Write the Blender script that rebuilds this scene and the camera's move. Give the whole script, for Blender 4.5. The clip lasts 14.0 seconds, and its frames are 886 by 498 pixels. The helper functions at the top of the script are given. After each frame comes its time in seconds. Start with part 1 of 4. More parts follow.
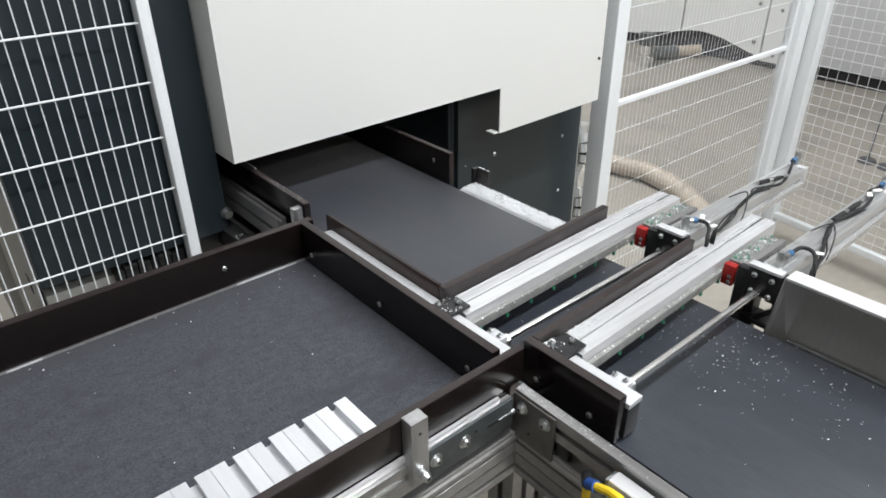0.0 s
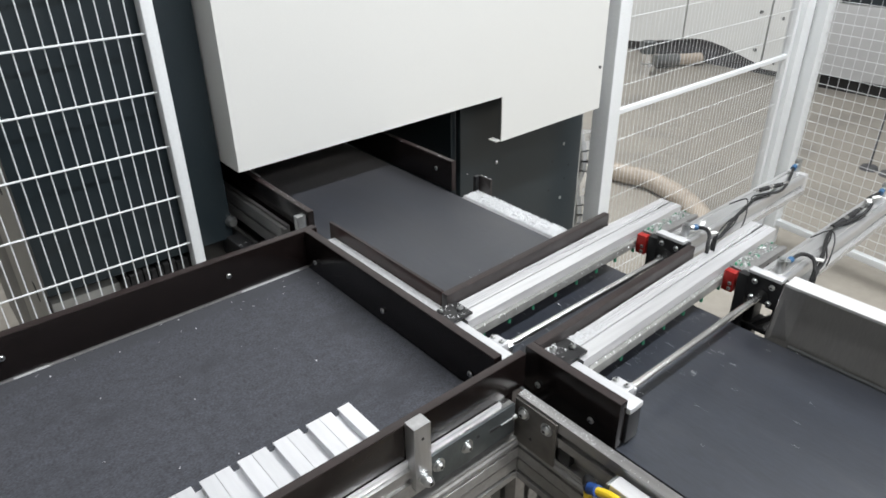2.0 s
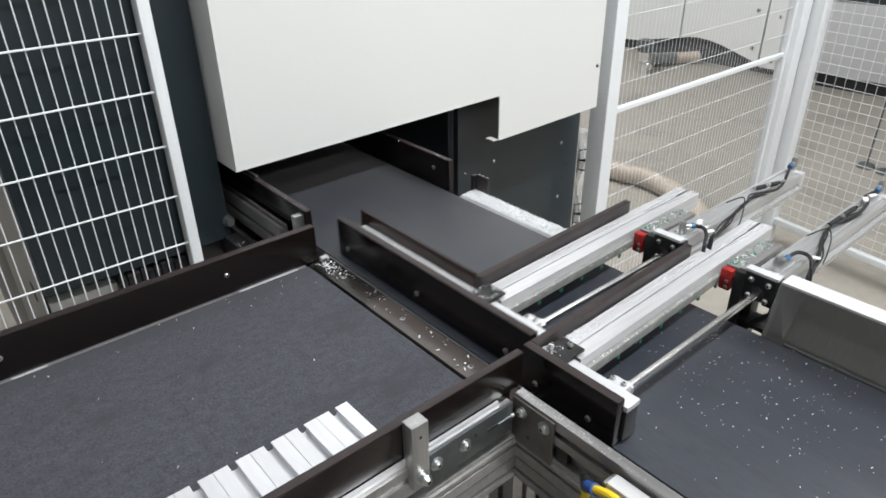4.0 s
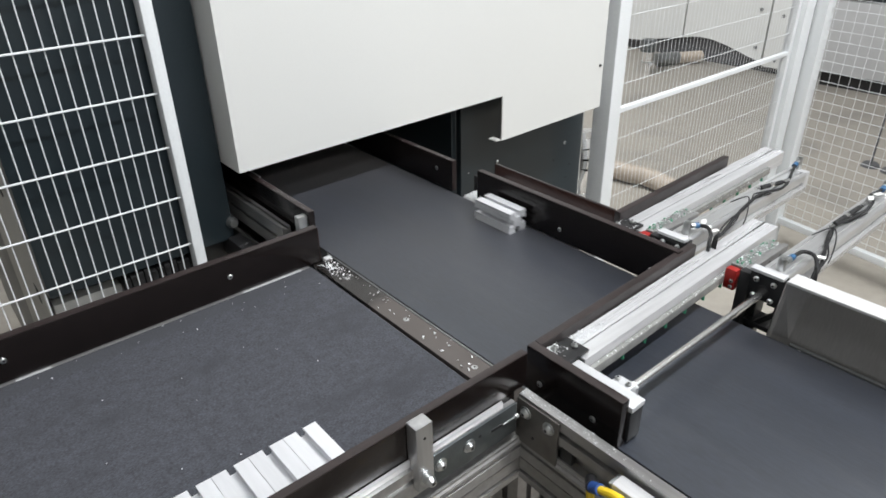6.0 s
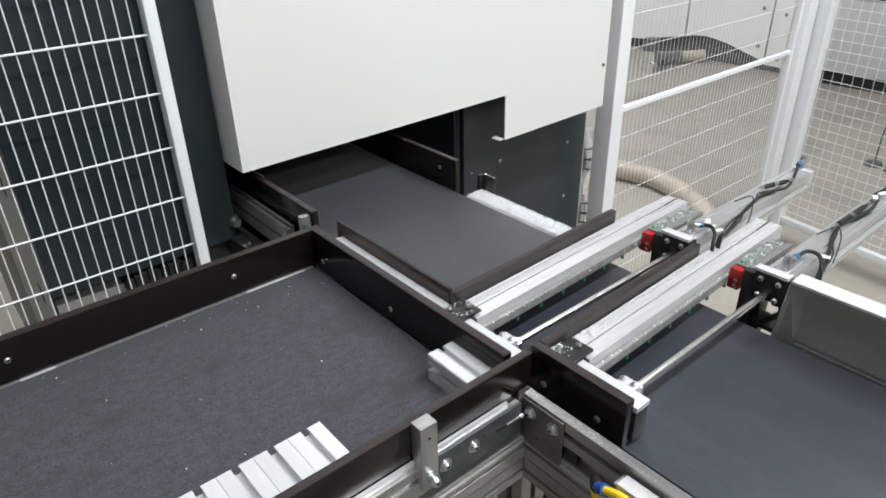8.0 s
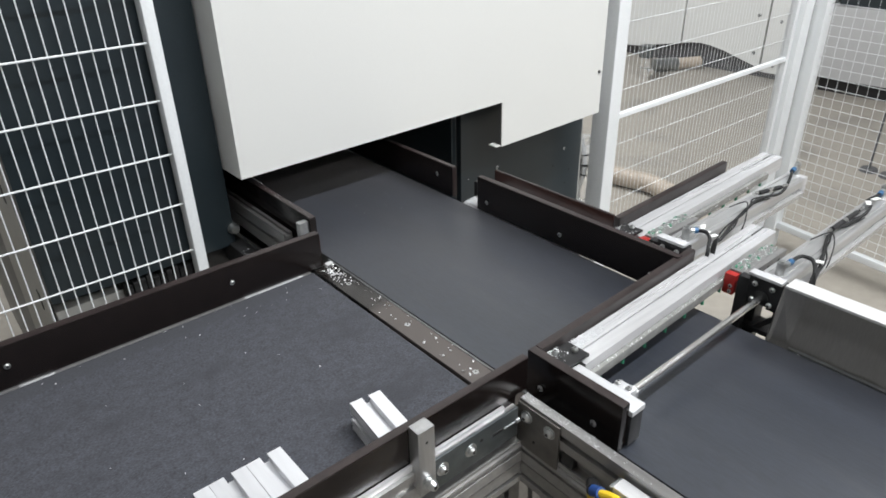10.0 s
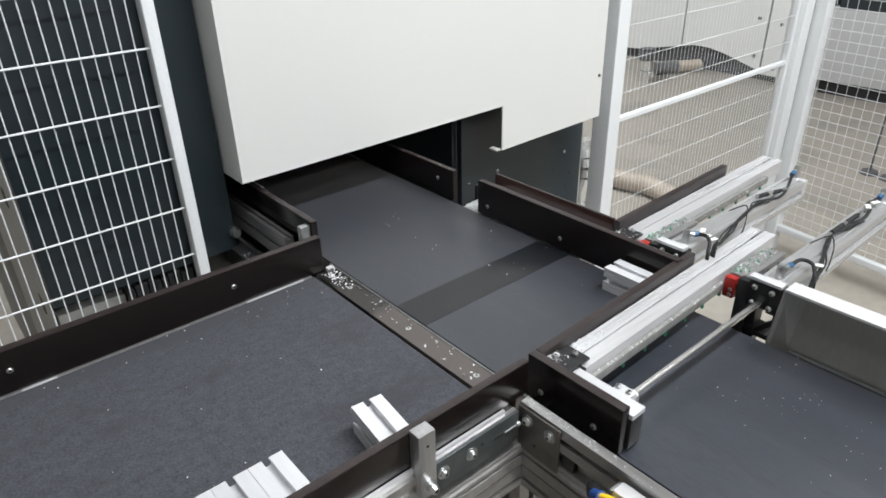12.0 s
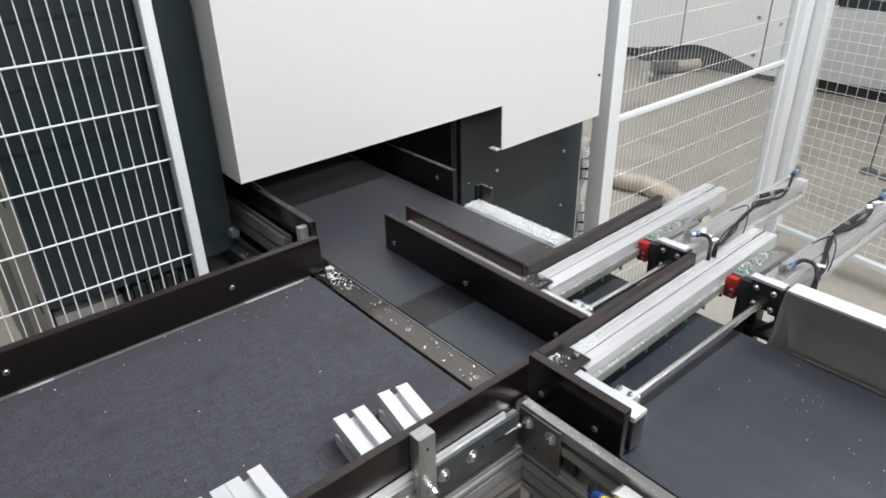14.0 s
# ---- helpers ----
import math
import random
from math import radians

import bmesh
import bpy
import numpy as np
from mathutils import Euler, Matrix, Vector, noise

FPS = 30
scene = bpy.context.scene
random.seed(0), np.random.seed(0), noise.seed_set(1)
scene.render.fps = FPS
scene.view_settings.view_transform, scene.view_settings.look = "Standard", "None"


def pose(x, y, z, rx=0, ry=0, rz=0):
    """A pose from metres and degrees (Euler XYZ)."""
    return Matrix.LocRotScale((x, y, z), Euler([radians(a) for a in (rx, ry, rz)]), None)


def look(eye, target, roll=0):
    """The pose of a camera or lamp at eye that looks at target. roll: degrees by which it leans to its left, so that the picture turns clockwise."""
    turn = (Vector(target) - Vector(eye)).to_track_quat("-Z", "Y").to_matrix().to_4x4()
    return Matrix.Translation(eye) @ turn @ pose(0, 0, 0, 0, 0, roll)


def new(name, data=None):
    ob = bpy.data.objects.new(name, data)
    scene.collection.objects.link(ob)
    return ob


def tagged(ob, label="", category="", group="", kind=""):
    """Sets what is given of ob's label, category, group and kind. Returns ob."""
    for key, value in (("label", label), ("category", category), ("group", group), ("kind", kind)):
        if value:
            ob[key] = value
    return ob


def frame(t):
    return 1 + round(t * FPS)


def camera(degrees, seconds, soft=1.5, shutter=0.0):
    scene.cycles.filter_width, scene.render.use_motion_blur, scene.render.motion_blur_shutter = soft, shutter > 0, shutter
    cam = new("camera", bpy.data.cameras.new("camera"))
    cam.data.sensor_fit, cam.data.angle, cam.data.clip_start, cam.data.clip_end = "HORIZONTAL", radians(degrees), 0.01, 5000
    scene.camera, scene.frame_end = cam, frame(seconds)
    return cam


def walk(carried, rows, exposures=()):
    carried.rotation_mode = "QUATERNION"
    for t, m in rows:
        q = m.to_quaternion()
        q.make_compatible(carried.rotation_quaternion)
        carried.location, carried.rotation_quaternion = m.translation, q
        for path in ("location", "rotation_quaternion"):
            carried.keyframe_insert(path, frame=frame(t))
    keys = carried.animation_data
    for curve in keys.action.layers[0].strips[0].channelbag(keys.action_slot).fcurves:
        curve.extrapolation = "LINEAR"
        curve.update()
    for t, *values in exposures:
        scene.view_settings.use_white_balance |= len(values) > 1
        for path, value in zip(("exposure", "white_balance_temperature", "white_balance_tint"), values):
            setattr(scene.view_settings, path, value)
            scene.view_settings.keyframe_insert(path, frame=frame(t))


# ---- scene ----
cam = camera(66.76, 14.0, soft=1.7, shutter=0.28)
walk(cam, [
    (0.0, look((0.8892, -0.4502, 1.4640), (0.2241, 0.1118, 0.9723), -0.515)),
    (0.5, look((0.8902, -0.4511, 1.4653), (0.2225, 0.1094, 0.9754), -0.582)),
    (1.0, look((0.8933, -0.4528, 1.4672), (0.2228, 0.1066, 0.9798), -0.738)),
    (1.5, look((0.8952, -0.4549, 1.4681), (0.2240, 0.1062, 0.9837), -0.703)),
    (2.0, look((0.8963, -0.4554, 1.4673), (0.2242, 0.1073, 0.9862), -0.757)),
    (2.5, look((0.8973, -0.4559, 1.4678), (0.2265, 0.1078, 0.9858), -0.740)),
    (3.0, look((0.8991, -0.4551, 1.4686), (0.2294, 0.1086, 0.9852), -0.823)),
    (5.5, look((0.8957, -0.4554, 1.4671), (0.2234, 0.1079, 0.9869), -0.960)),
    (6.0, look((0.8964, -0.4546, 1.4669), (0.2230, 0.1064, 0.9853), -1.156)),
    (6.5, look((0.8977, -0.4559, 1.4700), (0.2258, 0.1032, 0.9842), -1.119)),
    (7.0, look((0.8961, -0.4554, 1.4681), (0.2239, 0.1037, 0.9826), -1.209)),
    (7.5, look((0.8935, -0.4555, 1.4658), (0.2203, 0.1039, 0.9822), -1.230)),
    (8.0, look((0.8935, -0.4562, 1.4672), (0.2190, 0.1025, 0.9846), -1.255)),
    (10.5, look((0.9007, -0.4607, 1.4705), (0.2248, 0.1050, 0.9979), -1.240)),
    (11.0, look((0.9008, -0.4611, 1.4711), (0.2246, 0.1050, 0.9996), -1.249)),
    (11.5, look((0.9015, -0.4604, 1.4726), (0.2240, 0.1039, 1.0010), -1.353)),
    (12.0, look((0.9017, -0.4612, 1.4736), (0.2237, 0.1032, 1.0028), -1.364)),
    (12.5, look((0.9015, -0.4608, 1.4727), (0.2234, 0.1048, 1.0033), -1.361)),
    (13.0, look((0.8989, -0.4595, 1.4698), (0.2213, 0.1075, 1.0014), -1.355)),
    (13.5, look((0.8983, -0.4578, 1.4713), (0.2206, 0.1072, 1.0006), -1.394)),
    (14.0, look((0.8960, -0.4579, 1.4719), (0.2192, 0.1075, 1.0004), -1.340)),
])

# ---- world and light ----
world = bpy.data.worlds.new("hall_air")
scene.world = world
world.use_nodes = True
world.node_tree.nodes["Background"].inputs[0].default_value = (0.75, 0.8, 0.85, 1)
world.node_tree.nodes["Background"].inputs[1].default_value = 0.03
scene.view_settings.exposure = 0.0

BELT = 0.9        # height of the belts
ROOF = 4.2


# ---- materials ----
def mat(name, base, rough=0.5, metal=0.0, vary=0.12, scale=30.0, coarse=3.0, bump=0.0, bump_scale=200.0,
        stretch=(1, 1, 1), stain=None, stain_amount=0.0, stain_scale=8.0, rand=0.0, rough_vary=0.1, coat=0.0, spec=0.5, tone_step=None, flat_sheen=0.0):
    """A surface with variation at two scales, optional stains and fine relief, in world metres."""
    m = bpy.data.materials.new(name)
    m.use_nodes = True
    nt = m.node_tree
    n, l = nt.nodes, nt.links
    bs = n["Principled BSDF"]
    bs.inputs["Roughness"].default_value = rough
    bs.inputs["Metallic"].default_value = metal
    bs.inputs["Coat Weight"].default_value = coat
    bs.inputs["Specular IOR Level"].default_value = spec
    if flat_sheen:
        # a warm sheen that lifts the surface where it is seen at a flat angle
        bs.inputs["Sheen Weight"].default_value = flat_sheen
        bs.inputs["Sheen Roughness"].default_value = 0.4
        bs.inputs["Sheen Tint"].default_value = (1.0, 0.93, 0.86, 1)
    tc = n.new("ShaderNodeTexCoord")
    mp = n.new("ShaderNodeMapping")
    mp.inputs["Scale"].default_value = stretch
    l.new(tc.outputs["Object"], mp.inputs["Vector"])

    def noise_at(sc, detail=4.0):
        t = n.new("ShaderNodeTexNoise")
        t.inputs["Scale"].default_value = sc
        t.inputs["Detail"].default_value = detail
        l.new(mp.outputs["Vector"], t.inputs["Vector"])
        return t

    def calc(op, a, b):
        x = n.new("ShaderNodeMath")
        x.operation = op
        for i, v in enumerate((a, b)):
            if isinstance(v, (int, float)):
                x.inputs[i].default_value = v
            else:
                l.new(v, x.inputs[i])
        return x.outputs[0]

    fine, wide = noise_at(scale), noise_at(coarse, 3.0)
    k = calc("ADD", calc("MULTIPLY", fine.outputs["Fac"], 2.6 * vary), calc("MULTIPLY", wide.outputs["Fac"], 1.6 * vary))
    k = calc("MAXIMUM", calc("ADD", k, 1.0 - 2.1 * vary), 0.05)
    if rand:
        oi = n.new("ShaderNodeObjectInfo")
        k = calc("MULTIPLY", k, calc("ADD", calc("MULTIPLY", oi.outputs["Random"], rand), 1.0 - rand / 2))
    mix = n.new("ShaderNodeMix")
    mix.data_type, mix.blend_type = "RGBA", "MULTIPLY"
    mix.inputs["Factor"].default_value = 1.0
    mix.inputs["A"].default_value = (*base, 1)
    l.new(k, mix.inputs["B"])
    col = mix.outputs["Result"]
    if stain:
        st = noise_at(stain_scale, 6.0)
        rp = n.new("ShaderNodeValToRGB")
        rp.color_ramp.elements[0].position, rp.color_ramp.elements[1].position = 0.52, 0.68
        l.new(st.outputs["Fac"], rp.inputs["Fac"])
        m2 = n.new("ShaderNodeMix")
        m2.data_type = "RGBA"
        l.new(calc("MULTIPLY", rp.outputs["Color"], stain_amount), m2.inputs["Factor"])
        l.new(col, m2.inputs["A"])
        m2.inputs["B"].default_value = (*stain, 1)
        col = m2.outputs["Result"]
    if tone_step:
        # a second tint that sets in at one place along the thing
        tint, from_x, to_x, amount = tone_step
        sx = n.new("ShaderNodeSeparateXYZ")
        l.new(tc.outputs["Object"], sx.inputs[0])
        mr = n.new("ShaderNodeMapRange")
        mr.inputs["From Min"].default_value, mr.inputs["From Max"].default_value = from_x, to_x
        l.new(calc("ADD", sx.outputs["X"], calc("MULTIPLY", noise_at(40.0).outputs["Fac"], 0.012)), mr.inputs["Value"])
        m3 = n.new("ShaderNodeMix")
        m3.data_type = "RGBA"
        l.new(calc("MULTIPLY", mr.outputs["Result"], amount), m3.inputs["Factor"])
        l.new(col, m3.inputs["A"])
        m3.inputs["B"].default_value = (*tint, 1)
        col = m3.outputs["Result"]
    l.new(col, bs.inputs["Base Color"])
    l.new(calc("ADD", calc("MULTIPLY", wide.outputs["Fac"], 2 * rough_vary), rough - rough_vary), bs.inputs["Roughness"])
    if bump:
        bt = noise_at(bump_scale, 3.0)
        bp = n.new("ShaderNodeBump")
        bp.inputs["Strength"].default_value = bump
        bp.inputs["Distance"].default_value = 0.15 / bump_scale
        l.new(bt.outputs["Fac"], bp.inputs["Height"])
        l.new(bp.outputs["Normal"], bs.inputs["Normal"])
    return m


M_BELT_FELT = mat("belt_felt", (0.041, 0.0435, 0.0525), 0.85, flat_sheen=0.1, vary=0.8, scale=520, coarse=110, bump=1.0, bump_scale=700,
                  stain=(0.0255, 0.027, 0.0325), stain_amount=0.6, stain_scale=17, stretch=(1, 0.55, 1), tone_step=((0.034, 0.036, 0.042), -0.188, -0.196, 0.6))
M_BELT = mat("belt_rubber", (0.0168, 0.0208, 0.0300), 0.4, rough_vary=0.02, spec=0.78, flat_sheen=0.27, vary=0.45, scale=260, coarse=26, bump=0.25, bump_scale=900,
             stretch=(0.2, 1, 1), stain=(0.034, 0.0375, 0.045), stain_amount=0.35, stain_scale=30)
M_BOARD = mat("phenolic_board", (0.0075, 0.0052, 0.0049), 0.22, rough_vary=0.025, spec=0.38, vary=0.4, scale=60, coarse=6, bump=0.08, bump_scale=300)
M_BOARD_DUST = mat("dusty_phenolic_board", (0.030, 0.0255, 0.025), 0.42, vary=0.5, scale=140, coarse=14, stain=(0.065, 0.06, 0.06), stain_amount=0.5, stain_scale=40, stretch=(1, 0.3, 1))
M_BOARD_RED = mat("bare_phenolic_back", (0.030, 0.013, 0.010), 0.3, vary=0.4, scale=60, coarse=8)
M_BOARD_EDGE = mat("phenolic_edge", (0.020, 0.013, 0.0125), 0.42, vary=0.5, scale=150, coarse=12, stretch=(1, 1, 6))
M_ALU = mat("anodised_aluminium", (0.69, 0.69, 0.70), 0.3, 0.55, vary=0.16, scale=150, coarse=8, stretch=(1, 0.06, 1),
            bump=0.05, bump_scale=500)
M_ALU_X = mat("anodised_aluminium_lengthwise", (0.62, 0.62, 0.63), 0.38, 0.5, vary=0.16, scale=150, coarse=8,
              stretch=(0.06, 1, 1), bump=0.05, bump_scale=500)
M_BARREL = mat("satin_barrel_aluminium", (0.64, 0.64, 0.64), 0.28, 0.75, vary=0.14, scale=150, coarse=8, stretch=(1, 0.06, 1), bump=0.04, bump_scale=500)
M_CUT = mat("cut_aluminium", (0.73, 0.735, 0.755), 0.42, 0.5, vary=0.07, scale=200, coarse=20, stretch=(0.1, 1, 1), rand=0.08)
M_STEEL = mat("zinc_steel", (0.52, 0.53, 0.53), 0.35, 1.0, vary=0.2, scale=90, coarse=14, bump=0.08, bump_scale=200)
M_CHROME = mat("chromed_steel", (0.85, 0.85, 0.85), 0.24, 1.0, vary=0.05, rough_vary=0.03)
M_SHEET = mat("galvanised_sheet", (0.24, 0.25, 0.25), 0.36, 0.85, vary=0.3, scale=40, coarse=9)
M_STAINLESS = mat("stainless_sheet", (0.29, 0.28, 0.27), 0.34, 0.7, vary=0.1, scale=60, coarse=4, stretch=(6, 1, 1))
M_BLACK = mat("black_anodised", (0.02, 0.02, 0.021), 0.4, 0.2, vary=0.3, scale=80)
M_CLAMP = mat("brushed_steel_clamp", (0.5, 0.5, 0.505), 0.36, 0.9, vary=0.2, scale=120, coarse=14, stretch=(1, 1, 0.08), bump=0.05, bump_scale=400)
M_JOINT_PLATE = mat("dull_galvanised_plate", (0.17, 0.16, 0.15), 0.4, 0.8, vary=0.25, scale=50, coarse=12, bump=0.1, bump_scale=300)
M_PLATE = mat("black_plastic_plate", (0.016, 0.014, 0.013), 0.22, vary=0.3, scale=60, coarse=10, rough_vary=0.12,
              stain=(0.07, 0.06, 0.055), stain_amount=0.3, stain_scale=14, tone_step=((0.078, 0.066, 0.060), -0.14, -0.118, 0.85))
M_PALE = mat("pale_grey_paint", (0.42, 0.42, 0.40), 0.5, vary=0.1, scale=40, coarse=3)
M_JOINT = mat("belt_joint_rubber", (0.0085, 0.0098, 0.0118), 0.34, vary=0.3, scale=120, coarse=10)
M_ZINC = mat("dark_zinc_plate", (0.125, 0.14, 0.145), 0.38, 0.8, vary=0.25, scale=60, coarse=15, bump=0.1, bump_scale=300)
M_ALU_MATT = mat("matt_milled_aluminium", (0.56, 0.565, 0.575), 0.5, 0.35, vary=0.08, scale=180, coarse=25, stretch=(0.1, 1, 1))
# black lifted to dark grey: haze over the far plinth is put into the colour
M_PLINTH = mat("lifted_black_paint", (0.075, 0.076, 0.08), 0.5, vary=0.2)
M_RUBBER = mat("black_rubber", (0.007, 0.007, 0.0075), 0.7, vary=0.3)
M_WHITE = mat("white_powder_coat", (0.66, 0.662, 0.642), 0.42, vary=0.02, scale=400, coarse=2, bump=0.06, bump_scale=1500)
M_DARK = mat("anthracite_powder_coat", (0.016, 0.024, 0.029), 0.34, vary=0.14, scale=300, coarse=3, bump=0.08, bump_scale=1500)
M_FENCE = mat("pale_grey_powder_coat", (0.72, 0.74, 0.75), 0.45, vary=0.06, scale=200, coarse=5)
M_FRAME = mat("dull_frame_aluminium", (0.33, 0.325, 0.32), 0.36, 0.65, vary=0.2, scale=110, coarse=9, bump=0.05, bump_scale=400)
M_RIM = mat("matt_white_rim_paint", (0.53, 0.53, 0.525), 0.45, vary=0.05, scale=60, coarse=6)
M_LOW = mat("light_grey_machine_paint", (0.43, 0.43, 0.43), 0.45, vary=0.05, scale=20, coarse=1.5)
M_RED = mat("red_anodised", (0.38, 0.025, 0.022), 0.35, 0.3, vary=0.2)
M_GREEN = mat("green_pcb", (0.03, 0.22, 0.12), 0.45, vary=0.3)
M_BLUE = mat("blue_plastic", (0.02, 0.065, 0.24), 0.4, vary=0.1)
M_COLLET = mat("muted_blue_plastic", (0.03, 0.10, 0.21), 0.4, vary=0.1)
M_RAIL = mat("dull_rail_aluminium", (0.42, 0.415, 0.41), 0.3, 0.85, vary=0.25, scale=120, coarse=14, stretch=(0.1, 1, 1), bump=0.05, bump_scale=400)
M_YELLOW = mat("yellow_hose", (0.75, 0.52, 0.02), 0.38, vary=0.1)
M_CLEAR = mat("milky_plastic", (0.21, 0.21, 0.2), 0.2, vary=0.3, scale=60, coarse=12)
M_CHIP = mat("aluminium_swarf", (0.72, 0.73, 0.74), 0.45, 0.25, vary=0.2, scale=500)
M_FLOOR = mat("hall_floor", (0.315, 0.29, 0.25), 0.45, vary=0.12, scale=25, coarse=1.2, stain=(0.18, 0.17, 0.155), stain_amount=0.5,
              stain_scale=2.2, bump=0.05, bump_scale=120)
M_WALL = mat("hall_wall_paint", (0.62, 0.62, 0.61), 0.7, vary=0.06, scale=30, coarse=1)
M_CEIL = mat("hall_ceiling_paint", (0.74, 0.74, 0.74), 0.8, vary=0.06, scale=20, coarse=1)
M_HOSE = mat("beige_hose", (0.44, 0.375, 0.305), 0.55, vary=0.2)


def glow(name, colour, power):
    m = bpy.data.materials.new(name)
    m.use_nodes = True
    b = m.node_tree.nodes["Principled BSDF"]
    b.inputs["Emission Color"].default_value = (*colour, 1)
    b.inputs["Emission Strength"].default_value = power
    return m


M_TUBE = glow("luminaire_diffuser", (1.0, 0.98, 0.94), 6.0)


# ---- building helpers ----
def box(bm, x0, x1, y0, y1, z0, z1, bev=0.001):
    """Adds a box with small bevelled edges to bm."""
    made = bmesh.ops.create_cube(bm, size=1.0)["verts"]
    c = Vector(((x0 + x1) / 2, (y0 + y1) / 2, (z0 + z1) / 2))
    for v in made:
        v.co = Vector((v.co.x * (x1 - x0), v.co.y * (y1 - y0), v.co.z * (z1 - z0))) + c
    if bev:
        edges = list({e for v in made for e in v.link_edges})
        bmesh.ops.bevel(bm, geom=edges, offset=bev, segments=2, profile=0.6, affect="EDGES")
        bm.normal_update()
        for fc in bm.faces:
            if max(abs(k) for k in fc.normal) > 0.9999:
                fc.material_index = 1    # broad faces stay flat
    return bm


def rod(bm, a, b, r, seg=16, r2=None):
    """Adds a capped cylinder from a to b to bm."""
    a, b = Vector(a), Vector(b)
    d = b - a
    m = Matrix.Translation((a + b) / 2) @ d.to_track_quat("Z", "Y").to_matrix().to_4x4()
    bmesh.ops.create_cone(bm, cap_ends=True, segments=seg, radius1=r, radius2=r if r2 is None else r2, depth=d.length, matrix=m)
    return bm


def pipe(bm, pts, r, seg=10):
    """Adds a round tube that bends smoothly through pts."""
    pts = [Vector(p) for p in pts]
    line = []
    for i in range(len(pts) - 1):
        p0, p1, p2, p3 = pts[max(i - 1, 0)], pts[i], pts[i + 1], pts[min(i + 2, len(pts) - 1)]
        for s in range(8):
            t = s / 8
            line.append(0.5 * ((2 * p1) + (p2 - p0) * t + (2 * p0 - 5 * p1 + 4 * p2 - p3) * t * t + (3 * p1 - p0 - 3 * p2 + p3) * t ** 3))
    line.append(pts[-1])
    rings, side = [], Vector((0.3, 0.2, 0.93)).normalized()
    for i, p in enumerate(line):
        d = (line[min(i + 1, len(line) - 1)] - line[max(i - 1, 0)]).normalized()
        u = d.cross(side).normalized()
        w = d.cross(u)
        rings.append([bm.verts.new(p + r * (math.cos(k * math.tau / seg) * u + math.sin(k * math.tau / seg) * w)) for k in range(seg)])
    for a, b in zip(rings, rings[1:]):
        for k in range(seg):
            bm.faces.new((a[k], a[(k + 1) % seg], b[(k + 1) % seg], b[k]))
    bm.faces.new(rings[0][::-1]), bm.faces.new(rings[-1])
    return bm


def extrude(bm, outline, axis, a, b):
    """Adds a prism with the given outline, drawn in the two other axes, from a to b along the axis."""
    def place(u, v, w):
        return {"x": (w, u, v), "y": (u, w, v), "z": (u, v, w)}[axis]
    lo = [bm.verts.new(place(u, v, a)) for u, v in outline]
    hi = [bm.verts.new(place(u, v, b)) for u, v in outline]
    n = len(lo)
    for i in range(n):
        bm.faces.new((lo[i], lo[(i + 1) % n], hi[(i + 1) % n], hi[i]))
    bm.faces.new(lo[::-1]), bm.faces.new(hi)
    bmesh.ops.recalc_face_normals(bm, faces=bm.faces[:])
    return bm


ORIGIN = {}


def thing(name, at, label, category, group="", kind=""):
    """An empty at a thing's base, which carries its parts."""
    ob = new(name)
    ob.empty_display_size = 0.05
    ob.location = at
    ORIGIN[ob] = Vector(at)
    return tagged(ob, label, category, group, kind)


def mesh_of(name, bm, material, origin):
    bmesh.ops.recalc_face_normals(bm, faces=bm.faces[:])
    bm.transform(Matrix.Translation(-origin))
    for fc in bm.faces:
        fc.smooth = fc.material_index == 0
        fc.material_index = 0
    me = bpy.data.meshes.new(name)
    bm.to_mesh(me)
    bm.free()
    me.materials.append(material)
    me.set_sharp_from_angle(angle=radians(27))
    return me


def part(name, bm, material, parent, label="", kind=""):
    """Links a bmesh, drawn in world places, as one mesh under a thing or part."""
    o = ORIGIN[parent]
    ob = new(name, mesh_of(name, bm, material, o))
    ob.parent = parent
    ORIGIN[ob] = o
    return tagged(ob, label, "", "", kind)


def solid(name, bm, material, at, label, category, group="", kind=""):
    """A thing of one mesh."""
    ob = new(name, mesh_of(name, bm, material, Vector(at)))
    ob.location = at
    ORIGIN[ob] = Vector(at)
    return tagged(ob, label, category, group, kind)


def B(*a, bev=0.001):
    return box(bmesh.new(), *a, bev=bev)


def R(a, b, r, seg=16, r2=None):
    return rod(bmesh.new(), a, b, r, seg, r2)


def bolt(parent, at, axis, r=0.0065, h=0.005, label="zinc-plated button-head bolt", name="bolt", washer=True):
    """A domed screw head with a washer and a hex socket, its face towards the axis given."""
    bm = bmesh.new()
    a = Vector(at)
    d = Vector(axis).normalized()
    if washer:
        rod(bm, a, a + d * 0.0012, r * 1.45, 20)
    rod(bm, a + d * 0.0012, a + d * h * 0.6, r, 18)
    rod(bm, a + d * h * 0.6, a + d * h, r, 18, r * 0.62)
    ob = part(name, bm, M_STEEL, parent, label)
    part("socket", R(a + d * h * 0.9, a + d * (h + 0.0003), r * 0.38, 6), M_BLACK, ob)
    return ob


